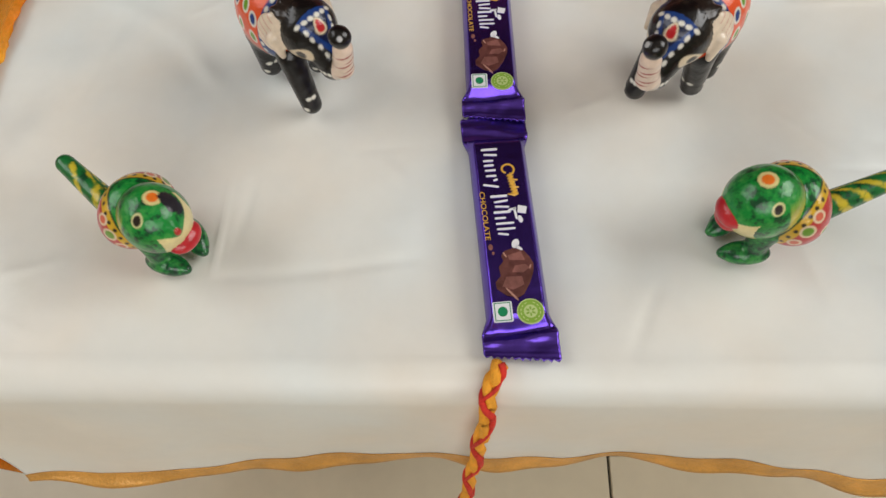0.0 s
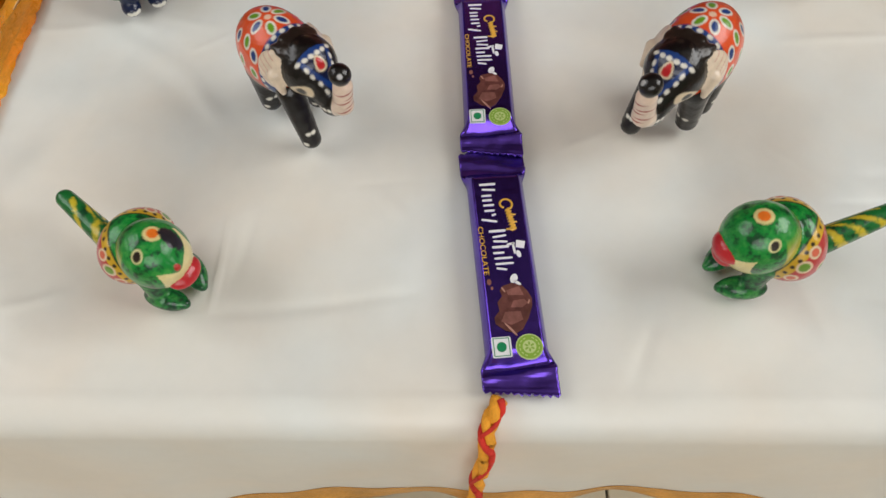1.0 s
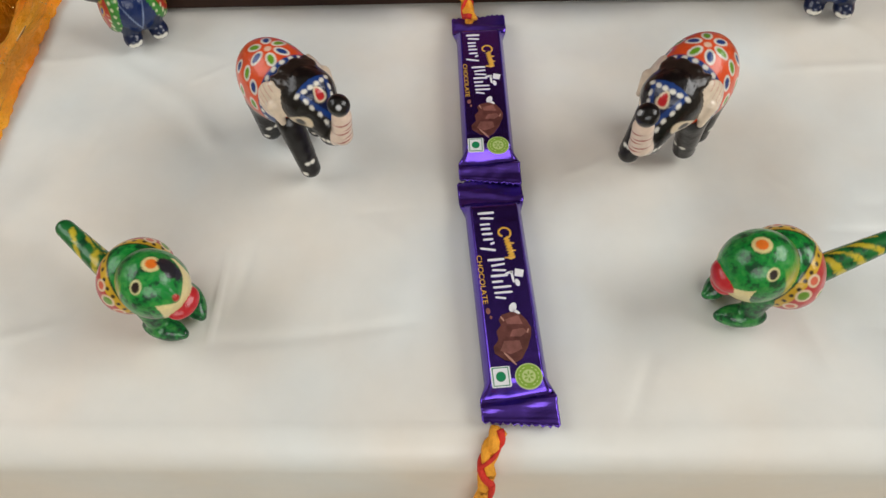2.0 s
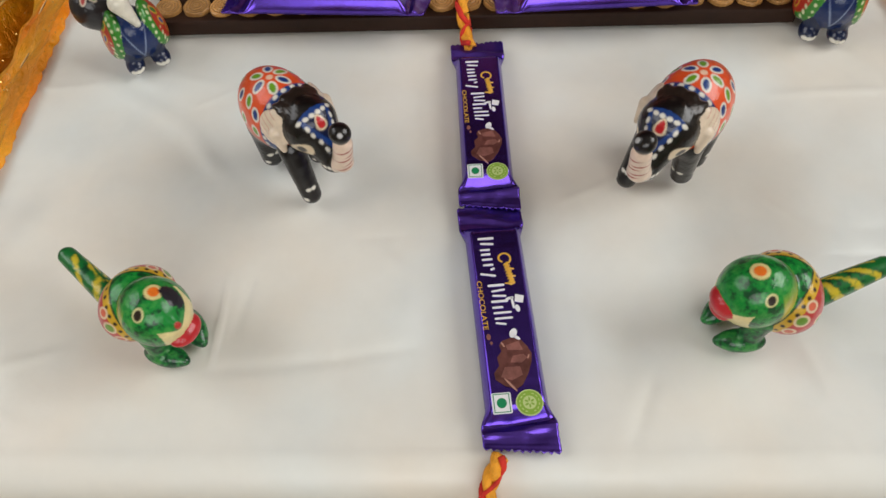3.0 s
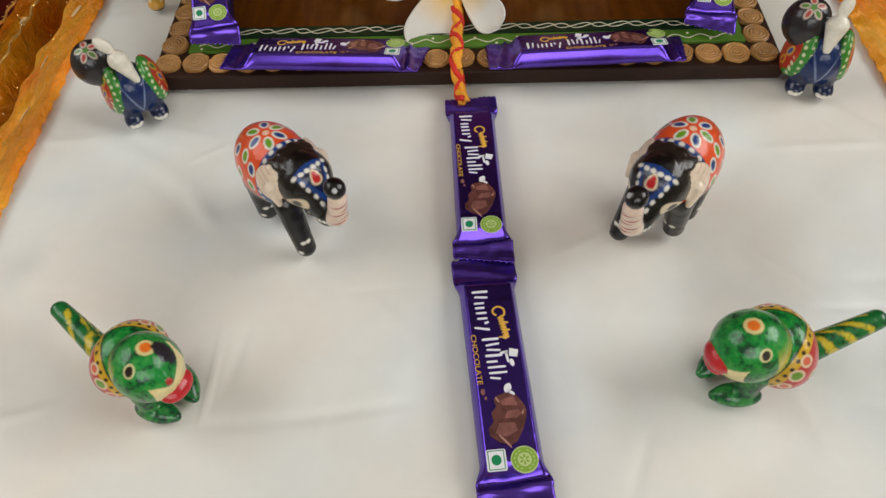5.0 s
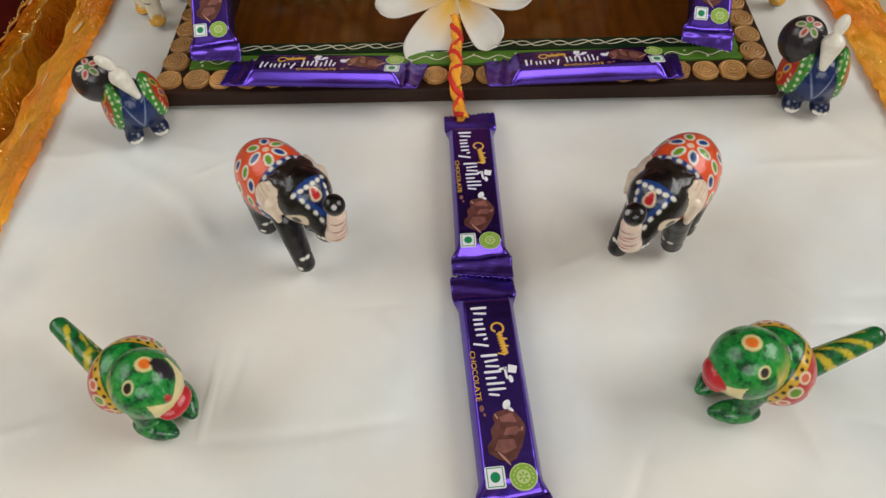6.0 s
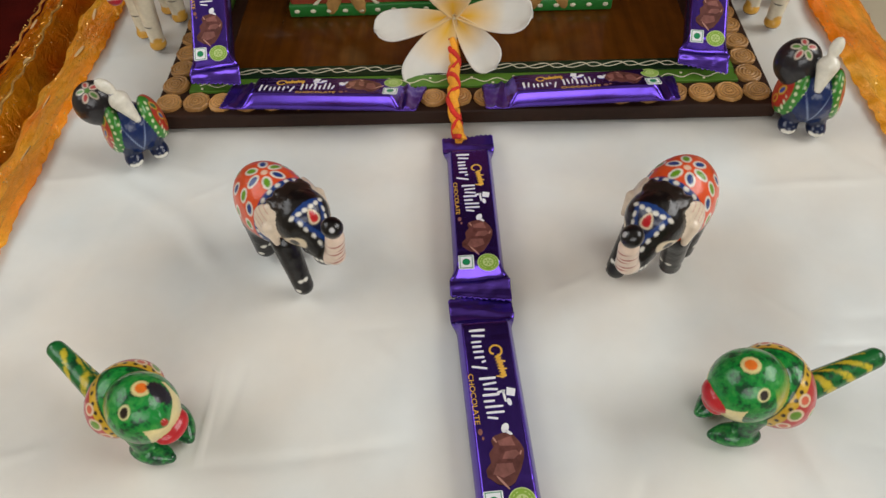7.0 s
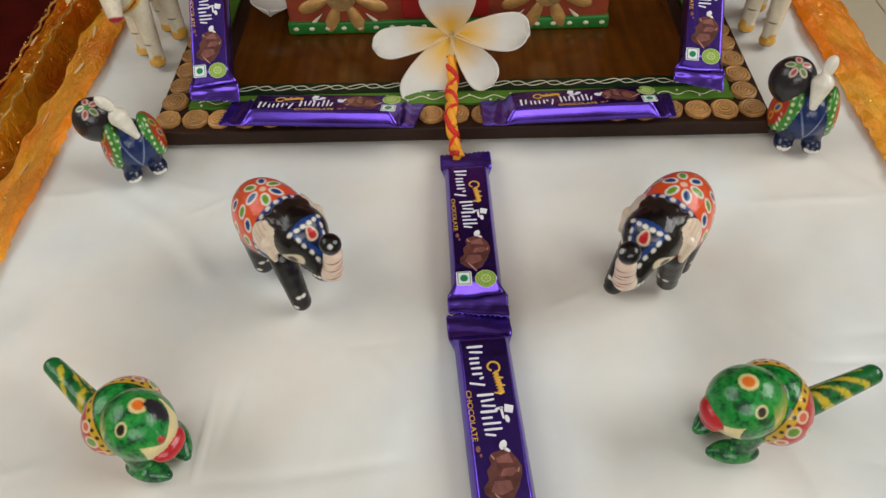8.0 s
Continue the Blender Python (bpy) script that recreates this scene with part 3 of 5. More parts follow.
def chocolate_bar(m, label, seed=0):
    bar = tagged(empty("chocolate_bar", m), label, "chocolate bar", "chocolate bars in purple wrappers")
    wr = part("wrapper", wrapper_bm(seed), [M_WRAP, M_FIN], bar)
    # the wordmark as plain white strokes of letter size, climbing as it runs
    def climb(x):
        return -7.2 + 0.075 * (x - 21)
    strokes = []
    for x, w, lo, hi, turn in ((22.2, 1.1, 0.0, 6.8, 0), (24.8, 0.9, 0.6, 6.2, -0.1), (27.6, 0.8, 0.0, 4.2, 0), (29.8, 0.9, 0.0, 4.0, 0), (32.2, 0.85, 0.0, 4.4, 0), (34.8, 0.85, 0.0, 4.2, 0), (36.8, 0.8, 2.6, 4.4, 0.3),
                               (39.4, 0.85, -2.0, 4.4, -0.22), (44.4, 1.0, 0.0, 6.8, 0), (46.8, 0.8, 1.0, 6.6, 0.1), (49.2, 0.8, 1.0, 6.6, -0.1), (51.6, 1.0, 0.0, 6.8, 0), (54.2, 0.85, 0.0, 4.4, 0),
                               (56.6, 0.85, 0.0, 7.2, 0), (59.0, 0.85, 0.0, 7.2, 0), (61.2, 0.8, 0.0, 4.2, -0.2)):
        strokes.append(oval(x, climb(x) + (lo + hi) / 2, w / 2, (hi - lo) / 2, 16, turn, 6))
    for st in strokes:
        part("wordmark_stroke", flat(st), M_PWHITE, bar, "", False)
    t = letters_bm("CHOCOLATE", 2.9 * MM, 0.00006)
    wide = max(v.co.x for v in t.verts)
    for v in t.verts:
        v.co = Vector((0.0418 + v.co.x * 0.0215 / wide, -0.0096 + v.co.y + 0.025 * v.co.x, ZT + v.co.z + 0.00004))
    part("lettering", t, M_PGOLD, bar, "gold printed word", False)
    swirl = [(32.2 + 3.0 * math.cos(a) * (1 - a / 14), 2.6 + 3.0 * math.sin(a) * (1 - a / 16)) for a in (0.6 + i * 0.28 for i in range(20))]
    script = [tube_bm([(x * MM, y * MM, ZT) for x, y in swirl], 0.00045, 6, 0.35),
              tube_bm([((34.2 + 10.4 * k / 40) * MM, (3.2 + 0.04 * k + 1.3 * math.sin(k * 1.25)) * MM, ZT) for k in range(41)], 0.00042, 6, 0.3)]
    script += [flat(oval(x, y, 0.35, 1.9, 10, -0.15, 4)) for x, y in ((37.2, 4.4), (40.6, 4.6), (44.0, 3.4))]
    part("script_mark", merge(script), M_PGOLD, bar, "gold scribbled brand mark")
    glass = merge([flat([(49.0, 5.0), (52.2, 4.4), (53.0, 7.6), (50.0, 8.4)]), flat(oval(52.6, 3.6, 2.6, 0.5, 12, 0.1, 3)), flat(oval(55.2, 5.2, 1.6, 0.9, 14, 0.2)), flat(oval(50.6, 2.6, 0.5, 1.7, 12, 0.2, 3))])
    part("splash_mark", glass, M_PWHITE, bar, "", False)
    part("milk_drop", merge([flat(oval(65.6, 2.0, 2.0, 1.4, 18, -0.5, 1.8), 0.0001), flat(oval(67.6, 3.2, 1.5, 0.6, 12, 0.9), 0.0001)]), M_PWHITE, bar, "", False)
    chunk = [(67.4, 1.0), (68.4, -2.6), (70.2, -4.0), (72.6, -3.4), (75.0, -5.4), (78.4, -5.0), (81.0, -7.2), (83.6, -7.0), (86.4, -3.6), (87.6, 0.6), (86.4, 2.8), (82.0, 5.6), (77.6, 7.4), (74.4, 7.8), (71.4, 6.6), (68.6, 4.6)]
    part("chocolate_picture", flat(chunk, 0.00002), M_PBROWN, bar, "printed picture of chocolate chunks", False)
    part("picture_highlight", merge([flat([(69.0, 3.6), (70.4, -1.6), (72.4, -1.0), (72.8, 4.8)], 0.00006), flat([(74.4, 4.8), (74.8, 0.6), (77.4, -0.6), (77.8, 3.6), (76.0, 6.0)], 0.00006),
                                     flat([(79.2, 2.8), (79.0, -3.0), (82.8, -4.8), (84.4, -1.0), (82.6, 3.4)], 0.00006)]), M_PLBROWN, bar, "", False)
    part("picture_gleam", merge([flat(oval(86.0, -1.6, 0.4, 3.4, 12, -0.9, 2), 0.0001), flat(oval(70.0, -2.6, 1.3, 0.35, 10, 0.5), 0.0001), flat(oval(75.6, 6.4, 1.0, 0.3, 10, -0.4), 0.0001)]), M_PGLEAM, bar, "", False)
    part("print_dots", merge([flat(oval(66.4, -7.6, 1.3, 0.9, 10)), flat(oval(69.0, -6.8, 0.7, 0.5, 10))]), M_PLBROWN, bar, "", False)
    sq = part("green_dot_mark", flat(oval(92.6, -5.8, 3.9, 3.6, 32, 0, 14)), M_PWHITE, bar, "white square food mark with a green dot", False)
    part("mark_frame", merge([flat([(89.3, -8.8), (95.9, -8.8), (95.9, -8.5), (89.3, -8.5)], 0.0001), flat([(89.3, -3.1), (95.9, -3.1), (95.9, -2.8), (89.3, -2.8)], 0.0001),
                              flat([(89.1, -8.8), (89.4, -8.8), (89.4, -2.8), (89.1, -2.8)], 0.0001), flat([(95.8, -8.8), (96.1, -8.8), (96.1, -2.8), (95.8, -2.8)], 0.0001)]), M_PDGREEN, sq, "", False)
    part("dot", flat(oval(92.6, -5.8, 1.9, 1.8, 20), 0.0001), M_PDGREEN, sq, "", False)
    sx, sy = 93.2, 4.3
    seal = part("round_seal", flat(oval(sx, sy, 4.9, 5.0, 36)), M_PLIME, bar, "round green printed seal", False)
    part("seal_field", flat(oval(sx, sy, 4.5, 4.6, 36), 0.00006), M_PGREEN, seal, "", False)
    star = [flat(oval(sx, sy, 2.5, 2.5, 28), 0.0001)]
    for k in range(14):
        if k % 7 not in (0,):
            a = k * math.pi / 7
            star.append(flat(oval(sx + 3.5 * math.cos(a), sy + 3.55 * math.sin(a), 0.55, 0.2, 8, a + math.pi / 2), 0.0001))
    part("seal_ring", merge(star), M_PLIME, seal, "", False)
    part("seal_spokes", merge([flat(oval(sx + 1.25 * math.cos(k * math.pi / 3), sy + 1.25 * math.sin(k * math.pi / 3), 0.75, 0.38, 10, k * math.pi / 3), 0.00014) for k in range(6)]), M_PGREEN, seal, "", False)
    return bar


def bar_pose(x, y, z, turn, rx=0.0):
    """x, y: the bar's starting end (the reading start)."""
    return pose(x, y, z, rx, 0, turn)


SIDE_LIFT = 25.0
chocolate_bar(bar_pose(-0.0008, 0.0012, 0.0005, -85.0) @ Matrix.Diagonal((1.055, 1.03, 1, 1)), "small chocolate bar in a shiny purple wrapper on the white cloth", 1)
chocolate_bar(bar_pose(-0.0042, 0.1088, 0.0018, -87.8) @ Matrix.Diagonal((1.02, 1, 1, 1)), "small purple-wrapped chocolate bar lying end to end with another", 2)
chocolate_bar(bar_pose(-0.1410, 0.1322, 0.0144, -3.0, -12) @ Matrix.Diagonal((1.03, 1, 1, 1)), "purple-wrapped chocolate bar on the decorated board's front rim", 3)
chocolate_bar(bar_pose(0.005, 0.1270, 0.0144, 2.3, -12), "purple-wrapped chocolate bar on the front rim beside the flower", 4)
# the side bars lean: their far ends are raised
chocolate_bar(pose(-0.1475, 0.1400, 0.0150, 0, 0, -82) @ pose(0, 0, 0, 0, SIDE_LIFT, 0) @ Matrix.Translation((-BL, 0, 0)), "purple-wrapped chocolate bar leaning on the board's side rim", 5)
chocolate_bar(pose(0.1300, 0.1440, 0.0150, 0, 0, -100) @ pose(0, 0, 0, 0, SIDE_LIFT, 0) @ Matrix.Translation((-BL, 0, 0)), "purple-wrapped chocolate bar leaning on the opposite side rim", 6)


# ---- braided threads ----
def thread(name, path, label, r=0.0031, pitch=0.021, slack=1.0):
    """Two orange strands twisted together with thinner red ones; slack below 1 loosens the twist past the first stretch."""
    pts = [Vector(p) for p in path]
    fine = []
    for a, b in zip(pts, pts[1:]):
        n = max(2, int((b - a).length / 0.0011))
        fine += [a + (b - a) * i / n for i in range(n)]
    thing = tagged(empty(name, Matrix.Translation(pts[0])), label, "thread")
    for phase, rr, out, mt in ((0, 0.0022, 0.0013, M_YARN), (math.pi, 0.0022, 0.0013, M_YARN), (math.pi / 2, 0.0015, 0.0027, M_YARNRED), (3 * math.pi / 2, 0.0009, 0.0030, M_YARNRED)):
        way, length = [], 0.0
        for i, p in enumerate(fine):
            d = (fine[min(i + 1, len(fine) - 1)] - fine[max(i - 1, 0)]).normalized()
            s = d.cross(Vector((0, -0.5, 1)) if abs(d.z) < 0.8 else Vector((0, -1, 0.2))).normalized()
            u = s.cross(d)
            if i:
                length += (p - fine[i - 1]).length
            turn = 2 * math.pi * (min(length, 0.022) + max(0.0, length - 0.022) * slack) / pitch * (-1 if rr == 0.0009 else 1) + phase + 0.5 * math.sin(length * 120)
            way.append(p - pts[0] + (s * math.cos(turn) + u * math.sin(turn)) * out * r / 0.0031)
        part("strand", tube_bm(way, rr * r / 0.0031, 7), mt, thing)
    return thing


thread("braided_thread", [(0.0008, -0.1145, 0.0028), (-0.0022, -0.120, 0.0012), (-0.0036, -0.1275, -0.004), (-0.0046, -0.1315, -0.014), (-0.0058, -0.1335, -0.03), (-0.0075, -0.1345, -0.06), (-0.0105, -0.1375, -0.10), (-0.013, -0.141, -0.14), (-0.016, -0.142, -0.19), (-0.019, -0.143, -0.24)],
       "orange and red braided cotton thread hanging over the cloth", 0.0031, 0.020, 0.36)
thread("braided_thread", [(-0.0075, 0.104, 0.0045), (-0.0095, 0.112, 0.0042), (-0.0108, 0.119, 0.006), (-0.0115, 0.1225, 0.0125), (-0.0115, 0.127, 0.0158), (-0.0115, 0.138, 0.0160), (-0.011, 0.152, 0.0150), (-0.0105, 0.164, 0.019), (-0.0104, 0.171, 0.025)],
       "orange and red braided thread lying over the board", 0.0032, 0.022)

# ---- the decorated board ----
BX0, BX1, BY0, BY1, BT = -0.183, 0.169, 0.1228, 0.44, 0.010
board = tagged(empty("decorated_board", Matrix.Translation((0, 0.28, 0))), "dark wooden board with cut-wood discs and green painted bands", "board")
OFF = Matrix.Translation((0, -0.28, 0))


def bpart(name, bm, m, label="", smoothed=False):
    bmesh.ops.transform(bm, matrix=OFF, verts=list(bm.verts))
    return part(name, bm, m, board, label, smoothed)


bpart("base", box_bm(BX0, BX1, BY0, BY1, 0.0003, BT, 0.0012), M_BOARD)
bpart("polished_panel", box_bm(-0.148, 0.134, 0.1642, BY1 - 0.035, BT - 0.001, BT + 0.0012, 0.0004), M_POLISHED, "polished brown wooden panel")
bpart("green_band", box_bm(-0.1655, 0.1515, 0.1428, 0.1538, BT - 0.001, BT + 0.0016, 0.0003), M_BGREEN, "bright green painted band")
for gx in (-0.1655, 0.1430):
    bpart("green_band", box_bm(gx, gx + 0.0085, 0.1540, BY1 - 0.02, BT - 0.001, BT + 0.0016, 0.0003), M_BGREEN)
bpart("dark_green_band", box_bm(-0.1568, 0.1428, 0.1540, 0.1640, BT - 0.001, BT + 0.0020, 0.0003), M_BDARK, "dark green band with white scrolls")


bms = []
for ph, lean in ((0.0, 0.0022), (2.3, 0.0030)):
    pts = []
    for i in range(330):
        x = -0.148 + 0.282 * i / 329
        a = 2 * math.pi * x / 0.0215 + ph
        pts.append((x + lean * math.sin(a) * 0.6, 0.1592 + 0.0021 * math.sin(a) + 0.0003 * math.sin(x * 90), BT + 0.0022 + 0.0002 * (ph > 0)))
    bms.append(tube_bm(pts, 0.00036, 5, 0.5))
bpart("white_scroll", merge(bms), M_CREAM, "white painted scroll line", True)
bms = [tube_bm([(-0.160 + 0.305 * i / 260, 0.1477 + 0.0016 * math.sin(i * 0.52), BT + 0.0018) for i in range(261)], 0.00038, 5, 0.5)]
for i in range(26):
    bms.append(plate_bm(oval(-0.158 + 0.0121 * i, 0.1477 + (0.0026 if i % 2 else -0.0026), 0.0008, 0.0007, 10), BT + 0.0014, BT + 0.002))
bpart("white_dots", merge(bms), M_CREAM, "", True)


def disc_mesh(seed):
    rnd = random.Random(seed)
    bm = bmesh.new()
    n = 18
    rr = [0.0073 * (1 + 0.05 * rnd.uniform(-1, 1)) for _ in range(n)]
    rings = []
    for f, z in ((1.0, 0.0), (1.0, 0.0020), (0.93, 0.0026), (0.60, 0.0024), (0.30, 0.0028)):
        rings.append([bm.verts.new((rr[i] * f * math.cos(2 * math.pi * i / n), rr[i] * f * math.sin(2 * math.pi * i / n), z + rnd.uniform(-1, 1) * 0.0001)) for i in range(n)])
    for a, b in zip(rings, rings[1:]):
        for i in range(n):
            bm.faces.new((a[i], a[(i + 1) % n], b[(i + 1) % n], b[i]))
    bm.faces.new(rings[-1])
    me = bpy.data.meshes.new("wood_disc")
    bm.to_mesh(me)
    bm.free()
    me.materials.append(M_DISC)
    return me


disc_meshes = [disc_mesh(s) for s in range(6)]
rnd = random.Random(4)
spots = [(-0.1745 + 0.01515 * i, 0.1335) for i in range(23)]
for i in range(1, 19):
    spots += [(-0.1745, 0.1335 + 0.0158 * i), (0.1588, 0.1335 + 0.0158 * i)]
for i, (dx, dy) in enumerate(spots):
    d = new("wood_disc", disc_meshes[i % 6])
    d.parent = board
    s = rnd.uniform(0.96, 1.07)
    d.matrix_basis = pose(dx + rnd.uniform(-1, 1) * 0.0005, dy - 0.28 + rnd.uniform(-1, 1) * 0.0006, BT - 0.0002, rnd.uniform(-3, 3), rnd.uniform(-3, 3), rnd.uniform(0, 360)) @ Matrix.Diagonal((s, s, 1, 1))

# ---- the painted box on the board ----
# QZ1: the box's unseen upper part is raised to darken reflections before it.
QX0, QX1, QY, QZ0, QZ1 = -0.116, 0.090, 0.2170, BT + 0.0014, 0.16
chest = tagged(empty("painted_box", Matrix.Translation((0, QY, QZ0))), "red painted box with gold flowers and a green dotted rim", "box")


def cpart(name, bm, m, label="", smoothed=False, parent=None):
    bmesh.ops.transform(bm, matrix=Matrix.Translation((0, -QY, -QZ0)), verts=list(bm.verts))
    return part(name, bm, m, parent or chest, label, smoothed)


cpart("body", box_bm(QX0 + 0.001, QX1 - 0.001, QY + 0.0015, QY + 0.14, QZ0, QZ1, 0.002), M_BOXRED)
cpart("green_rim", box_bm(QX0, QX1, QY - 0.0005, QY + 0.142, QZ0, QZ0 + 0.0085, 0.0012), M_BOXGREEN, "green painted rim", True)
cpart("panel", box_bm(-0.042, 0.013, QY, QY + 0.004, QZ0 + 0.010, QZ1 - 0.006, 0.001), M_BOXPANEL, "plain bright red panel")
for i in range(20):
    b = bmesh.new()
    bmesh.ops.create_uvsphere(b, u_segments=10, v_segments=6, radius=0.0014)
    bmesh.ops.transform(b, matrix=pose(QX0 + 0.005 + 0.01035 * i, QY - 0.0006, QZ0 + 0.0044, 0, 0, 0) @ Matrix.Diagonal((1.35, 0.45, 0.95, 1)), verts=list(b.verts))
    cpart("cream_dot", b, M_CREAM, "", True)
for fx in (-0.079, 0.0495):
    fz = QZ0 + 0.028
    for k in range(8):
        a = radians(22.5 + 45 * k)
        b = bmesh.new()
        bmesh.ops.create_uvsphere(b, u_segments=12, v_segments=8, radius=1)
        for v in b.verts:
            t = v.co.x
            v.co = Vector((t * 0.0125 + 0.0185, v.co.y * 0.0026, v.co.z * 0.0042 * (1 + 0.35 * t)))
        bmesh.ops.transform(b, matrix=Matrix.Translation((fx, QY + 0.001, fz)) @ Matrix.Rotation(-a, 4, "Y"), verts=list(b.verts))
        cpart("gold_petal", b, M_GOLDPETAL, "raised gold petal", True)
        a2 = a + radians(22.5)
        b = bmesh.new()
        bmesh.ops.create_uvsphere(b, u_segments=10, v_segments=6, radius=1)
        for v in b.verts:
            t = v.co.x
            v.co = Vector((t * 0.006 + 0.0255, v.co.y * 0.0007, v.co.z * 0.0011 * (1 + 0.7 * t)))
        bmesh.ops.transform(b, matrix=Matrix.Translation((fx, QY + 0.0008, fz)) @ Matrix.Rotation(-a2, 4, "Y"), verts=list(b.verts))
        if abs(math.cos(a2)) > 0.2:
            cpart("cream_drop", b, M_CREAM, "", True)
    for r0, r1, y in ((0.0098, 0.0092, 0.0045), (0.0078, 0.0072, 0.0058)):
        b = bmesh.new()
        bmesh.ops.create_cone(b, segments=28, radius1=r0, radius2=r1, depth=0.004, cap_ends=True)
        bmesh.ops.transform(b, matrix=Matrix.Translation((fx, QY - y + 0.002, fz)) @ Matrix.Rotation(radians(90), 4, "X"), verts=list(b.verts))
        cpart("brass_boss", b, M_BRASS, "round embossed brass centre")


# ---- plumeria flowers ----
def petal_mesh(length, width, cup, curl, seed, yellow=0.66):
    rows, cols = [], []
    n, m = 26, 16
    for i in range(n + 1):
        t = i / n
        w = width * (0.10 + 0.9 * math.sin(math.pi * min(1.0, t * 0.62 + 0.0)) ** 0.9) * (1 - max(0.0, (t - 0.72) / 0.28) ** 2.6) ** 0.5 / 2 if t < 0.9999 else 0.0005
        row = []
        for j in range(m + 1):
            u = -1 + 2 * j / m
            z = cup * width * (u * u) * (0.4 + 0.6 * t) + curl * length * t * t + 0.012 * length * noise.noise((t * 4, u * 2, seed))
            row.append((length * t, u * w + 0.03 * length * math.sin(t * 2.2 + seed) * t, z))
            f = min(1.0, 1.5 * max(0.0, 1 - t / yellow)) * (1 - 0.4 * abs(u))
            cols.append((0.80 + 0.05 * f, 0.785 - 0.29 * f, 0.72 - 0.70 * f, 1))
        rows.append(row)
    return rows, cols


def flower(name, m, petals, label):
    thing = tagged(empty(name, m), label, "flower")
    for k, (ang, length, width, cup, curl, lift, twist) in enumerate(petals):
        rows, cols = petal_mesh(length, width, cup, curl, k * 3.1)
        bm = grid_bm(rows)
        bmesh.ops.transform(bm, matrix=Matrix.Rotation(radians(ang), 4, "Z") @ Matrix.Rotation(-radians(lift), 4, "Y") @ Matrix.Rotation(radians(twist), 4, "X"), verts=list(bm.verts))
        me = bpy.data.meshes.new("petal")
        bm.to_mesh(me)
        bm.free()
        at = me.color_attributes.new("paint", "FLOAT_COLOR", "POINT")
        at.data.foreach_set("color", np.array(cols, dtype=np.float32).ravel())
        me.materials.append(M_FLOWER)
        smooth(me)
        p = new("petal", me)
        p.parent = thing
        thick(p, 0.0007, 0)
    stem = tube_bm([(0, 0, 0.001), (0.0, -0.001, -0.006), (0.0, -0.003, -0.014), (0, -0.006, -0.020)], lambda t: 0.0026 - 0.0008 * t, 8)
    part("stem", stem, M_CREAM, thing)
    return thing


TILT = Matrix(((1, 0, 0), (0, 0.70, -0.714), (0, 0.714, 0.70))).to_4x4()
flower("plumeria_flower", Matrix.Translation((-0.0105, 0.1785, 0.0345)) @ TILT,
       [(95, 0.033, 0.032, 0.28, 0.10, 38, 0), (192, 0.047, 0.020, 0.18, 0.0, 3, 15), (241, 0.050, 0.029, 0.12, 0.0, 2, -8), (-50, 0.040, 0.020, 0.26, 0.08, 4, 14), (-7, 0.046, 0.024, 0.22, 0.05, 9, -12)],
       "white plumeria flower with a yellow centre resting on the thread")
flower("plumeria_flower", pose(-0.123, 0.262, 0.034, 20, 0, 10),
       [(40, 0.044, 0.028, 0.2, 0.02, 5, 0), (112, 0.044, 0.028, 0.2, 0.02, 5, 0), (184, 0.044, 0.028, 0.2, 0.02, 5, 0), (256, 0.042, 0.028, 0.2, 0.02, 2, 0), (-32, 0.044, 0.028, 0.2, 0.02, 5, 0)],
       "white plumeria flower lying at the painted box's corner")


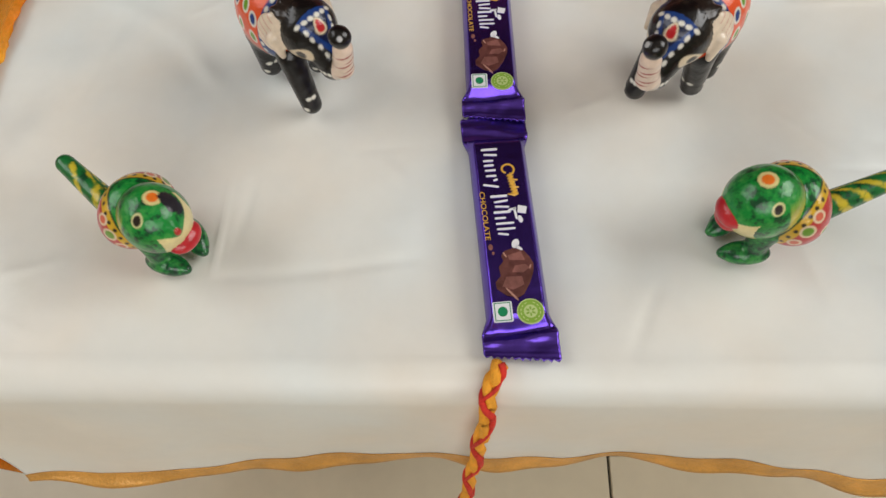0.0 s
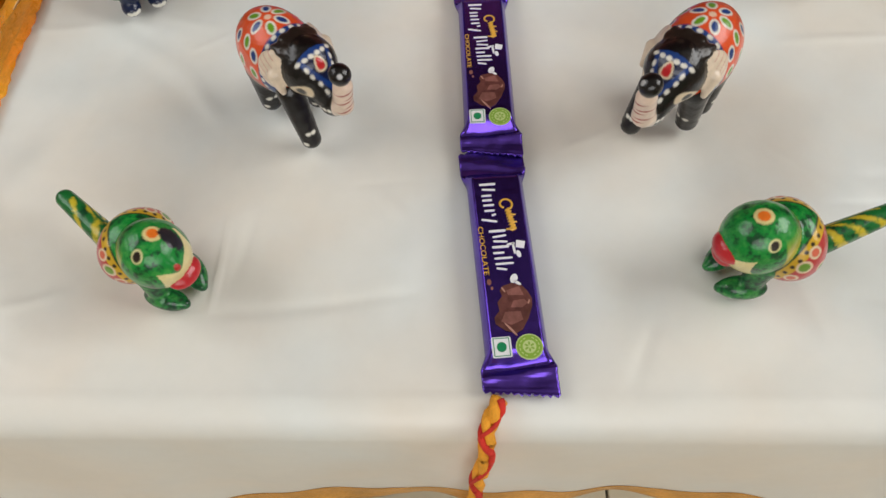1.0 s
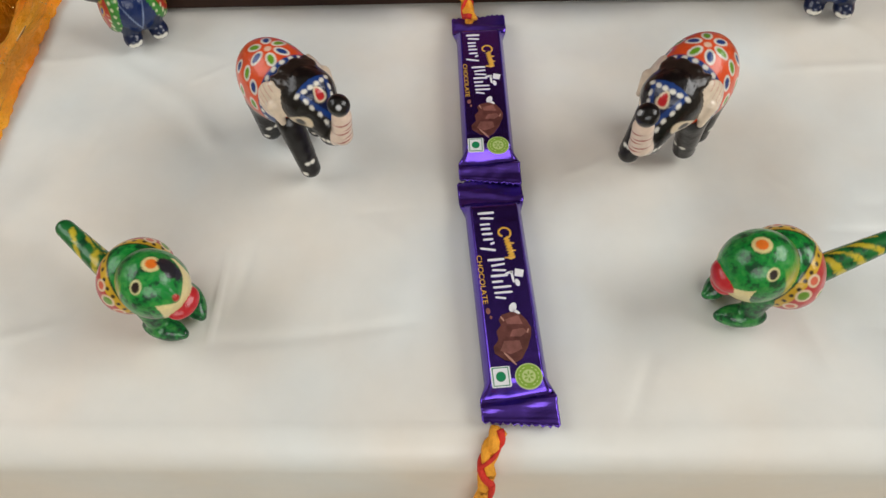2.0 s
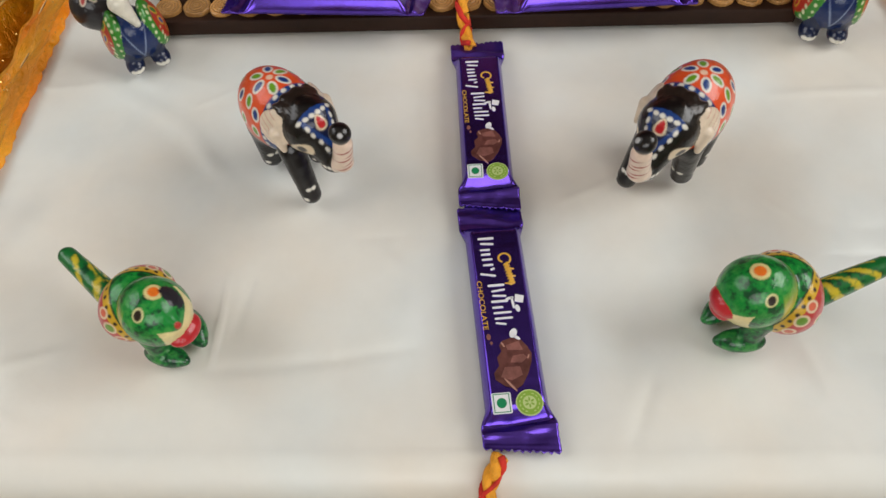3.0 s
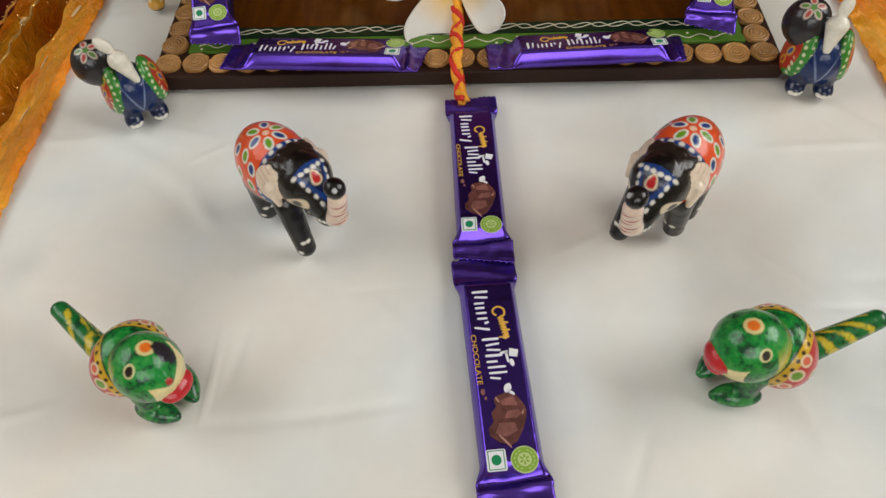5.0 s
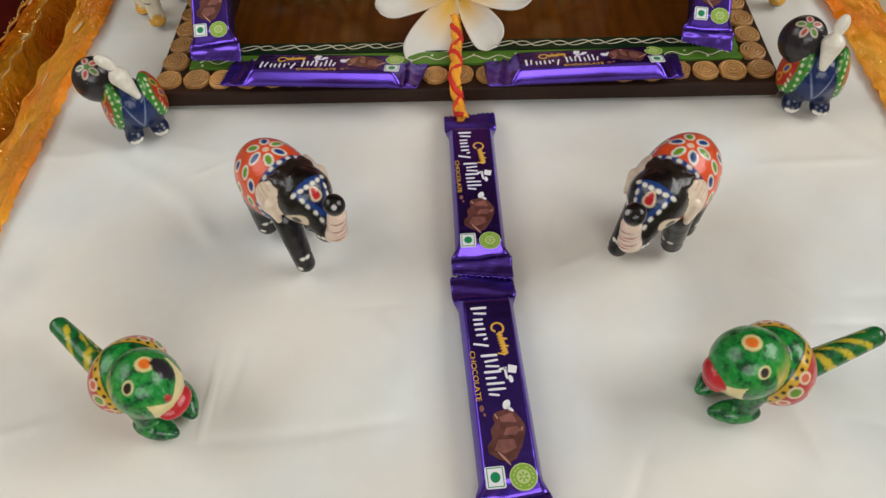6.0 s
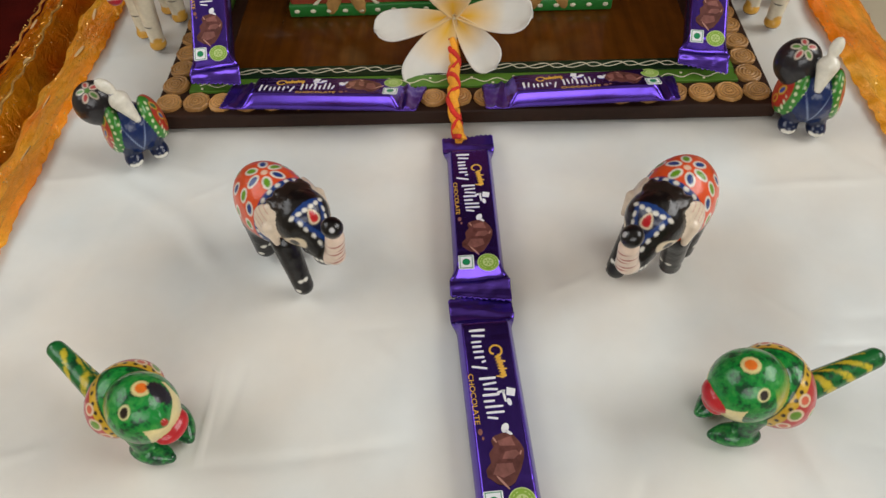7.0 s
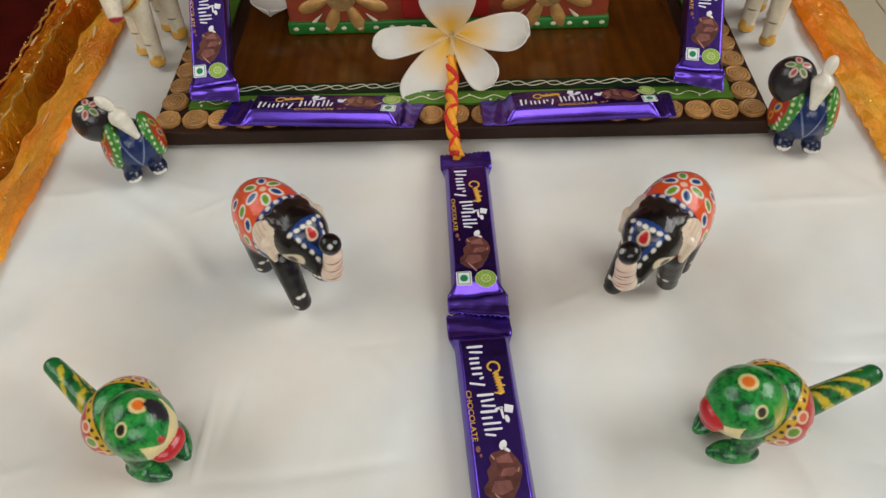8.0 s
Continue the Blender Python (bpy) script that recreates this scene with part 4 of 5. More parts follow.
# ---- carved and painted wooden figures: rounded forms blended into one skin ----
class Clay:
    """Rounded forms, in millimetres, blended into one field; every form carries a number for its paint."""

    def __init__(self, lo, hi, step):
        self.lo, self.step = np.array(lo, float), step
        n = [int((b - a) / step) + 2 for a, b in zip(lo, hi)]
        g = np.meshgrid(*[a + step * np.arange(k) for a, k in zip(lo, n)], indexing="ij")
        self.p = np.stack(g, -1)
        self.d = np.full(n, 50.0)
        self.tag = np.zeros(n, np.int8)

    def join(self, d, tag, k):
        near = d < self.d
        self.tag[near] = tag
        h = np.clip(0.5 + 0.5 * (self.d - d) / k, 0, 1)
        self.d = self.d * (1 - h) + d * h - k * h * (1 - h)

    def ball(self, c, r, tag, k=2.0, rot=(0, 0, 0)):
        m = np.array(Euler([radians(a) for a in rot]).to_matrix())
        q = (self.p - np.array(c)) @ m
        r = np.array(r, float)
        k0 = np.linalg.norm(q / r, axis=-1)
        k1 = np.linalg.norm(q / (r * r), axis=-1) + 1e-9
        self.join(k0 * (k0 - 1) / k1, tag, k)

    def limb(self, a, b, ra, rb, tag, k=2.0):
        a, b = np.array(a, float), np.array(b, float)
        ab = b - a
        t = np.clip(((self.p - a) @ ab) / (ab @ ab), 0, 1)
        self.join(np.linalg.norm(self.p - a - t[..., None] * ab, axis=-1) - (ra + (rb - ra) * t), tag, k)

    def floor_cut(self, z=0.0):
        self.d = np.maximum(self.d, z - self.p[..., 2])

    def skin(self):
        """The surface as points and quads (one point in every cell that it crosses)."""
        d = self.d
        nx, ny, nz = d.shape
        inside = d < 0
        acc = np.zeros((nx - 1, ny - 1, nz - 1, 3))
        cnt = np.zeros((nx - 1, ny - 1, nz - 1))
        for ax in range(3):
            o1, o2 = [a for a in range(3) if a != ax]
            lo = [slice(None)] * 3
            hi = [slice(None)] * 3
            lo[ax], hi[ax] = slice(0, -1), slice(1, None)
            d0, d1 = d[tuple(lo)], d[tuple(hi)]
            cross = (d0 < 0) != (d1 < 0)
            f = np.where(cross, d0 / np.where(cross, d0 - d1, 1), 0)
            for s1 in (0, 1):
                for s2 in (0, 1):
                    sl = [slice(None)] * 3
                    sl[o1] = slice(s1, s1 + d.shape[o1] - 1)
                    sl[o2] = slice(s2, s2 + d.shape[o2] - 1)
                    c, ff = cross[tuple(sl)], f[tuple(sl)]
                    acc[..., ax] += c * ff
                    acc[..., o1] += c * s1
                    acc[..., o2] += c * s2
                    cnt += c
        live = cnt > 0
        idx = np.full(live.shape, -1, np.int64)
        idx[live] = np.arange(live.sum())
        cell = np.argwhere(live)
        pts = self.lo + self.step * (cell + acc[live] / cnt[live][:, None])
        quads = []
        for ax in range(3):
            o1, o2 = [(1, 2), (2, 0), (0, 1)][ax]
            lo = [slice(None)] * 3
            hi = [slice(None)] * 3
            lo[ax], hi[ax] = slice(0, -1), slice(1, None)
            a, b = inside[tuple(lo)], inside[tuple(hi)]
            for flip, hits in ((False, a & ~b), (True, b & ~a)):
                e = np.argwhere(hits)
                e = e[(e[:, o1] > 0) & (e[:, o2] > 0) & (e[:, o1] < d.shape[o1] - 1) & (e[:, o2] < d.shape[o2] - 1)]
                q = []
                for s1, s2 in ((1, 1), (0, 1), (0, 0), (1, 0)):
                    c = e.copy()
                    c[:, o1] -= s1
                    c[:, o2] -= s2
                    q.append(idx[c[:, 0], c[:, 1], c[:, 2]])
                q = np.stack(q, 1)
                quads.append(q[:, ::-1] if flip else q)
        return pts, np.concatenate(quads), self.tag[cell[:, 0], cell[:, 1], cell[:, 2]]


class Paint:
    """Colours for the points of a skin, laid on coat by coat, in millimetres."""

    def __init__(self, pts, tags, base):
        self.p, self.tags = pts, tags
        self.c = np.zeros((len(pts), 3))
        for t, col in base.items():
            self.c[tags == t] = col

    def lay(self, amount, col):
        a = np.clip(amount, 0, 1)[:, None]
        self.c = self.c * (1 - a) + np.array(col) * a

    def edge(self, value, soft=0.35):
        return 0.5 + value / soft

    def dot(self, c, r, col, only=None):
        v = r - np.linalg.norm(self.p - np.array(c), axis=1)
        a = self.edge(v)
        if only is not None:
            a = np.where(np.isin(self.tags, only), a, 0)
        self.lay(a, col)

    def leaf(self, c, u, v, ru, rv, col, only=None, deep=9.0, point=0.0):
        """An oval (or drop, point > 0) lying on the skin round c, along u and v."""
        u, v = np.array(u, float), np.array(v, float)
        u /= np.linalg.norm(u)
        v -= u * (u @ v)
        v /= np.linalg.norm(v)
        q = self.p - np.array(c)
        w = np.cross(u, v)
        a, b, n = q @ u / ru, q @ v / rv, q @ w / deep
        b = b * (1 + point * np.clip(a, -1, 1))
        am = self.edge((1 - np.sqrt(a * a + b * b + n * n)) * min(ru, rv))
        if only is not None:
            am = np.where(np.isin(self.tags, only), am, 0)
        self.lay(am, col)


def on_ball(c, r, d):
    """The point of an ellipsoid in the direction d from its centre."""
    d = np.array(d, float)
    return np.array(c) + d / np.linalg.norm(d / np.array(r, float))


def figure(name, skin, paint, m, label, category, group):
    pts, quads, tags = skin
    me = bpy.data.meshes.new(name)
    me.vertices.add(len(pts))
    me.vertices.foreach_set("co", (pts * 0.001).astype(np.float32).ravel())
    me.loops.add(quads.size)
    me.loops.foreach_set("vertex_index", quads.astype(np.int32).ravel())
    me.polygons.add(len(quads))
    me.polygons.foreach_set("loop_start", np.arange(0, quads.size, 4, dtype=np.int32))
    me.update(calc_edges=True)
    smooth(me)
    at = me.color_attributes.new("paint", "FLOAT_COLOR", "POINT")
    at.data.foreach_set("color", np.concatenate([paint.c, np.ones((len(pts), 1))], 1).astype(np.float32).ravel())
    me.materials.append(M_ENAMEL)
    ob = new(name, me)
    ob.matrix_world = m
    return tagged(ob, label, category, group)


BLACK, CREAM, WHITE = (0.005, 0.004, 0.004), (0.70, 0.58, 0.40), (0.72, 0.70, 0.62)
ORANGE, NAVY, BLUE, LEAF, RED = (0.70, 0.080, 0.016), (0.008, 0.022, 0.085), (0.009, 0.042, 0.19), (0.13, 0.30, 0.015), (0.50, 0.018, 0.022)


def make_elephant():
    BODY, HEAD, EAR, LEG, TRUNK, TIP, RIDGE = 1, 2, 3, 4, 5, 6, 7
    c = Clay((-34, -22, -1), (46, 22, 64), 0.55)
    bc, br = (-8, 0, 33), (21.5, 15.5, 18.5)
    hc, hr = (14.5, 0, 41), (11.5, 12, 12.5)
    c.ball(bc, br, BODY, 1)
    c.ball(hc, hr, HEAD, 2.0)
    c.limb((17, 0, 42), (27.5, 0, 31), 10.0, 6.2, HEAD, 2.5)
    c.ball((9.5, 0, 50.0), (6.0, 9.8, 2.8), RIDGE, 1.4, (0, 4, 0))
    for y in (-7.0, -2.4, 2.4, 7.0):
        c.ball((5.6, y, 51.4 - 0.042 * y * y), (2.6, 2.5, 1.5), RIDGE, 1.2, (y * 4, -12, 0))
        c.ball((14.0, y * 0.8, 52.6 - 0.05 * y * y), (2.2, 2.0, 0.9), RIDGE, 0.8, (y * 4, 20, 0))
    for s in (-1, 1):
        c.ball((7.4, s * 11.8, 42.0), (8.0, 2.0, 8.0), EAR, 0.7, (s * 20, 12, s * -10))
        c.limb((8.5, s * 12.8, 40), (13.0, s * 13.4, 34.5), 3.4, 1.4, EAR, 0.8)
    c.limb((8, -8, 26), (17, -9.5, 4.5), 5.8, 4.5, LEG, 3)
    c.limb((4, 8, 26), (0.5, 8, 4.5), 5.8, 4.8, LEG, 3)
    c.limb((-14, -8, 24), (-14, -8, 4.5), 6.2, 5.0, LEG, 3)
    c.limb((-13, 8, 24), (-11, 8, 4.5), 6.2, 5.0, LEG, 3)
    c.limb((28.0, 0, 28.5), (34.0, 0, 33), 5.2, 4.4, TRUNK, 1.5)
    c.limb((34.6, 0, 33.5), (37.4, 0, 46), 4.3, 4.0, TRUNK, 1.5)
    c.ball((37.0, 0, 52.0), (4.7, 4.4, 4.2), TIP, 0.7)
    c.floor_cut()
    skin = c.skin()
    p, tg = skin[0], skin[2]
    pt = Paint(p, tg, {0: BLACK, 1: ORANGE, 2: BLACK, 3: (0.72, 0.60, 0.46), 4: BLACK, 5: BLACK, 6: BLACK, 7: (0.018, 0.012, 0.009)})
    only = [BODY]
    pt.lay(np.where(tg == BODY, pt.edge(24 - p[:, 2] - 0.25 * p[:, 0], 6.0), 0), (0.30, 0.15, 0.10))
    pt.lay(np.where(tg == BODY, pt.edge(17 - p[:, 2], 3.0), 0), BLACK)
    slope = p[:, 0] + 0.004 * p[:, 1] ** 2
    pt.lay(np.where(np.isin(tg, [BODY, HEAD, RIDGE]), np.minimum(pt.edge(slope + 0.6), pt.edge(8.5 - slope)) * (p[:, 2] > 19) * (tg == BODY), 0), BLUE)
    # white dots along the collar's back edge
    for k in range(-8, 9):
        a = radians(k * 15.5)
        d = np.array((0.3, math.sin(a), math.cos(a)))
        for _ in range(16):
            q = on_ball(bc, br, d)
            d[0] += 0.03 * (0.5 - (q[0] + 0.004 * q[1] ** 2))
        pt.leaf(q, (0, math.cos(a), -math.sin(a)), (1, 0, 0), 1.3, 0.85, WHITE, [BODY])
    # six petals round a hub on the back, then spots down the flanks
    pt.dot(on_ball(bc, br, (-0.03, 0, 1)), 1.5, (0.75, 0.50, 0.36), only)
    petals = [((6.2 * math.cos(a) - 1, 6.2 * math.sin(a), 18), (math.cos(a), math.sin(a), 0), k % 2) for k, a in enumerate(radians(d) for d in (-24, 36, 94, 150, 210, 270))]
    for s in (-1, 1):
        petals += [((-1.8, s * 11.6, 12.2), (0.2, s * 0.7, -0.7), 0), ((3.6, s * 13.3, 9.1), (0.3, s * 0.4, -0.9), 1), ((-8.5, s * 10.5, 10.5), (-0.3, s * 0.6, -0.7), 1),
                   ((-15, s * 5.0, 10.0), (-0.7, s * 0.3, -0.7), 0), ((-4.5, s * 14, 2.5), (0, s * 0.2, -1), 0), ((-11.5, s * 11.5, 2.0), (0, s * 0.2, -1), 1),
                   ((-17.5, s * 7.0, 1.5), (-0.2, 0, -1), 0), ((2.8, s * 14.5, 0.5), (0.1, 0, -1), 0), ((-9, s * 12.5, -6), (0, 0, -1), 0)]
    for d, u, k in petals:
        q = on_ball(bc, br, d)
        nor = (q - np.array(bc)) / np.array(br) ** 2
        v = np.cross(nor, u)
        pt.leaf(q, u, v, 3.3, 2.2, WHITE, only, 5)
        pt.leaf(q, u, v, 2.3, 1.35, BLUE if k else LEAF, only, 5)
    # ears: thin dark red strokes on cream
    run = p[:, 2] - 41 + 0.55 * (p[:, 0] - 7)
    gap = np.abs((run / 2.7) % 1.0 - 0.5) * 2.7
    pt.lay(np.where((tg == EAR) & (p[:, 2] > 36.5), np.minimum(pt.edge(0.10 - gap, 0.5), pt.edge(7.0 + 1.5 * np.sin(run * 2) - p[:, 0])), 0) * 0.8, (0.48, 0.05, 0.045))
    # forehead: a blue wedge edged with white dots, a red drop in cream
    hd = [HEAD, TRUNK]
    w = np.clip((p[:, 2] - 37.5) / 12.5 * 7.6, 0, 8.4)
    on = np.isin(tg, hd) & (p[:, 0] > 18.8)
    ay = np.abs(p[:, 1])
    pt.lay(np.where(on, pt.edge(w - ay), 0), BLUE)
    pt.lay(np.where(on, np.minimum(pt.edge(w - 2.6 - ay), pt.edge(p[:, 0] - 21.6)), 0), (0.006, 0.010, 0.040))
    for x, y, z, u in ((20.9, 4.4, 51.0, (0, 1, 0)), (21.4, 1.5, 51.6, (0, 1, 0)), (19.6, 7.3, 49.6, (0.3, 1, -0.3)), (23.2, 5.9, 48.1, (0.4, -0.2, -1)), (25.1, 5.1, 45.5, (0.4, -0.2, -1)), (27.4, 3.5, 42.2, (0.4, -0.2, -1)), (29.2, 2.6, 38.7, (0.4, -0.2, -1))):
        for s in (-1, 1):
            u2 = (u[0], s * u[1], u[2])
            pt.leaf((x, s * y, z), u2, np.cross((0.75, s * 0.35, 0.55), u2), 1.25, 0.85, WHITE, hd, 2.5)
    q = np.array((24.2, 0, 48.9))
    pt.leaf(q, (-0.55, 0, 0.83), (0, 1, 0), 3.4, 2.4, CREAM, [HEAD], 4, 0.35)
    pt.leaf(q, (-0.55, 0, 0.83), (0, 1, 0), 2.6, 1.6, RED, [HEAD], 4, 0.35)
    for s in (-1, 1):
        side = (tg == HEAD) & (np.abs(p[:, 0] - 21.2) < 1.0) & (np.abs(p[:, 2] - 38.0) < 1.0) & (np.sign(p[:, 1]) == s)
        q = p[side].mean(axis=0)
        u = np.array((0.8, -s * 0.42, 0.10))
        pt.leaf(q, u, (0.2, 0, 1), 5.4, 3.2, CREAM, hd, 6, -0.3)
        pt.leaf(q, u, (0.2, 0, 1), 2.2, 2.2, (0.16, 0.13, 0.10), hd, 6)
        pt.leaf(q, u, (0.2, 0, 1), 1.6, 1.6, BLACK, hd, 6)
        for j in range(3):
            pt.dot((27 + 2.2 * j, s * (6.0 - 0.4 * j), 30.5), 1.0, WHITE, hd)
    front = np.where((tg == TRUNK) & (p[:, 2] < 49) & (p[:, 2] > 26.0), np.maximum(pt.edge(p[:, 0] - 34.6 - 0.10 * (33 - np.minimum(33, p[:, 2])), 0.8), pt.edge(np.abs(p[:, 1]) - 2.8, 0.8) * (p[:, 0] > 32.5)), 0)
    pt.lay(front, (0.74, 0.58, 0.46))
    for j in range(6):
        pt.leaf((40, 1.5 * (-1) ** j, 30.5 + j * 2.8), (0, 1, 0.25), (0, 0, 1), 3.4, 0.42, (0.36, 0.05, 0.04), [TRUNK], 6)
    pt.dot((40.0, -2.0, 54.4), 1.1, (0.40, 0.40, 0.40), [TIP])
    pt.leaf((33.6, -3.0, 49.5), (0, 1, 0.3), (0, 0, 1), 2.4, 1.6, (0.45, 0.42, 0.36), [TIP, TRUNK], 4)
    for x, y in ((16.2, -9.4), (0.6, 8), (-14, -8), (-11.2, 8)):
        for dx, dy, z in ((4.2, -2.6, 10.5), (4.6, 0.6, 10.5), (2.6, -4.2, 5.2), (0.4, 4.8, 9.5), (-1.8, 4.6, 9.5)):
            pt.leaf((x + dx, y + dy, z), (-dy, dx, 0), (0, 0, 1), 1.45, 0.95, WHITE, [LEG], 3)
    return skin, pt


def make_parrot(worn):
    EGG, BODY, BEAK, FOOT, TAIL = 1, 2, 3, 4, 5
    c = Clay((-54, -22, -1), (30, 22, 44), 0.5)
    ec, er = (5.5, 0, 27.5), (14.0, 12.8, 14.0)
    bc, br = (-8.2, 0, 19.8), (12.8, 16.0, 15.4)
    c.ball(ec, er, EGG, 1)
    c.ball(bc, br, BODY, 0.9)
    if worn:
        c.ball((16.6, 1.6, 21.8), (5.4, 7.4, 3.6), BEAK, 0.6, (0, 18, 8))
        c.limb((12, 0, 36), (19.0, 0.2, 31.2), 2.6, 1.5, EGG, 1.6)
    else:
        c.ball((17.0, 0, 26.4), (4.8, 6.6, 4.6), BEAK, 0.8, (0, 30, 0))
        c.ball((17.4, 0, 22.0), (3.4, 5.2, 3.0), BEAK, 0.8, (0, 10, 0))
    for s in (-1, 1):
        c.ball((7.0, s * 7.6, 3.4), (9.0, 4.8, 4.0), FOOT, 0.8, (0, 12, s * -24))
        c.limb((2, s * 6, 16), (5, s * 8, 5), 5.5, 3.8, FOOT, 1.5)
        c.limb((10, s * 6.6, 3.2), (14.8, s * 4.8, 2.6), 3.2, 1.9, FOOT, 1.5)
    c.limb((-14, -4.5 if worn else 3.0, 12.5), (-50, -2 if worn else 1.5, 19.6), 5.7, 3.9, TAIL, 0.9)
    c.floor_cut()
    skin = c.skin()
    p, tg = skin[0], skin[2]
    GREEN = (0.006, 0.23, 0.034)
    pt = Paint(p, tg, {0: GREEN, 1: GREEN, 2: GREEN, 3: (0.48, 0.020, 0.026), 4: (0.008, 0.14, 0.030), 5: (0.010, 0.14, 0.030)})
    blot = np.array([0.7 * noise.noise((a * 0.20, b * 0.20, z * 0.20 + worn)) + 0.6 * noise.noise((a * 0.55, b * 0.55, z * 0.55 + 9)) + 0.4 * noise.noise((a * 1.3, b * 1.3, z * 1.3 + 4)) for a, b, z in p])
    pt.lay(np.where(np.isin(tg, [EGG, BODY, FOOT, TAIL]), np.clip(blot * 2.2, 0, 0.9), 0), (0.003, 0.040, 0.016))
    pt.lay(np.where(np.isin(tg, [EGG, BODY, FOOT]), np.clip(-blot * 1.4 - 0.15, 0, 0.6), 0), (0.06, 0.34, 0.06))
    # red wings behind the head, bordered by a yellow band with black dots; the bands meet at the tail
    egg = tg == EGG
    ay = np.abs(p[:, 1])
    wing = (ay * 0.7 - (p[:, 0] + 19.5) * 0.7 + (24.5 - p[:, 2]) * 0.3 + 5.2) * 0.98
    bod = tg == BODY
    lowbody = p[:, 2] > 3
    pt.lay(np.where(bod & lowbody, pt.edge(wing - 0.2), 0), (0.62, 0.38, 0.025))
    pt.lay(np.where(bod & lowbody, pt.edge(wing - 3.8), 0), (0.47, 0.045, 0.045))
    pt.lay(np.where(bod & lowbody, np.minimum(pt.edge(wing + 0.5), pt.edge(0.3 - wing)), 0), (0.012, 0.05, 0.02))
    pt.lay(np.where(egg, np.minimum(pt.edge(2.6 - p[:, 0] - 0.1 * (30 - p[:, 2]), 0.8), pt.edge(36 - p[:, 2], 4)), 0) * 0.7, (0.50, 0.44, 0.07))
    for s in (-1, 1):
        k0 = bod & (np.abs(wing - 2.0) < 0.35) & (np.sign(p[:, 1]) == s) & lowbody
        line = p[k0]
        line = line[np.argsort(line[:, 0])]
        kept = []
        for q in line:
            if q[2] > 8 and all(np.linalg.norm(q - o) > 3.4 for o in kept):
                pt.dot(q, 0.8, (0.03, 0.02, 0.01), [BODY])
                kept.append(q)
        for x, y, z, r, col in ((-9.0, 12.4, 29.7, 2.5, (0.62, 0.14, 0.08)), (-5.6, 14.4, 24.6, 2.9, (0.14, 0.30, 0.03)), (-3.0, 15.0, 18.0, 2.5, (0.62, 0.14, 0.08)), (-12.5, 13.0, 22.0, 2.3, (0.14, 0.30, 0.03))):
            q = on_ball(bc, br, (x - bc[0], s * y, z - bc[2]))
            pt.dot(q, r, (0.72, 0.56, 0.38), [BODY])
            pt.dot(q, r - 0.9, col, [BODY])
    top = np.array((8.2, 3.0, 40.9)) if worn else on_ball(ec, er, (0.17, -0.08, 1))
    pt.dot(top, 3.4, (0.72, 0.60, 0.26), [EGG])
    pt.dot(top, 2.1, (0.80, 0.18, 0.02), [EGG])
    for s in ((-1,) if worn else (1,)):
        q = on_ball(ec, er, (0.29, -0.51, 0.81) if worn else (0.17, s * 0.68, 0.72))
        pt.leaf(q, (1, -s * 0.3, -0.2), (0, 0, 1), 2.2, 2.0, (0.62, 0.58, 0.28), [EGG], 5)
        pt.leaf(q, (1, -s * 0.3, -0.2), (0, 0, 1), 1.5, 1.4, (0.02, 0.012, 0.008), [EGG], 5)
    brow = 28.5 - 0.55 * (p[:, 0] - 15) - 0.45 * (4.5 - np.minimum(4.5, ay)) * (0.9 if worn else 0.2)
    wide = 4.4 if worn else 1.4
    pt.lay(np.where(egg & (p[:, 0] > 9) & (ay < 10.5) & ((p[:, 1] > -7.0) | (not worn)), np.minimum(pt.edge(brow + wide - p[:, 2]), pt.edge(p[:, 2] - 15, 2)), 0), (0.72, 0.62, 0.30))
    if worn:
        pt.lay(np.where(egg, np.minimum(pt.edge(1.7 + 0.35 * (p[:, 2] - 30.5) - np.abs(p[:, 1] + 0.2)), pt.edge(p[:, 2] - 29.6)), 0) * (p[:, 2] < 38), GREEN)
        far = np.linalg.norm((p - np.array((12.6, 6.0, 37.2))) * np.array((0.55, 1, 0.60)), axis=1)
        pt.lay(np.where(egg, pt.edge(3.0 + 0.9 * blot - far, 0.5), 0), (0.020, 0.018, 0.024))
        pt.leaf((19.8, 0, 31.4), (0.5, 0, -1), (0, 1, 0), 1.9, 1.3, (0.45, 0.03, 0.02), [EGG], 4)
    spiral = np.sin((0.8 * p[:, 0] + 5.0 * np.arctan2(p[:, 1], p[:, 2] - 19)) * 0.8)
    pt.lay(np.where((tg == TAIL) & (p[:, 0] > -46), pt.edge(spiral + 1.1 * blot - 0.45, 0.6), 0) * 0.85, (0.52, 0.42, 0.03))
    pt.lay(np.where(tg == FOOT, np.clip(blot * 2, 0, 0.5), 0), (0.004, 0.03, 0.014))
    return skin, pt


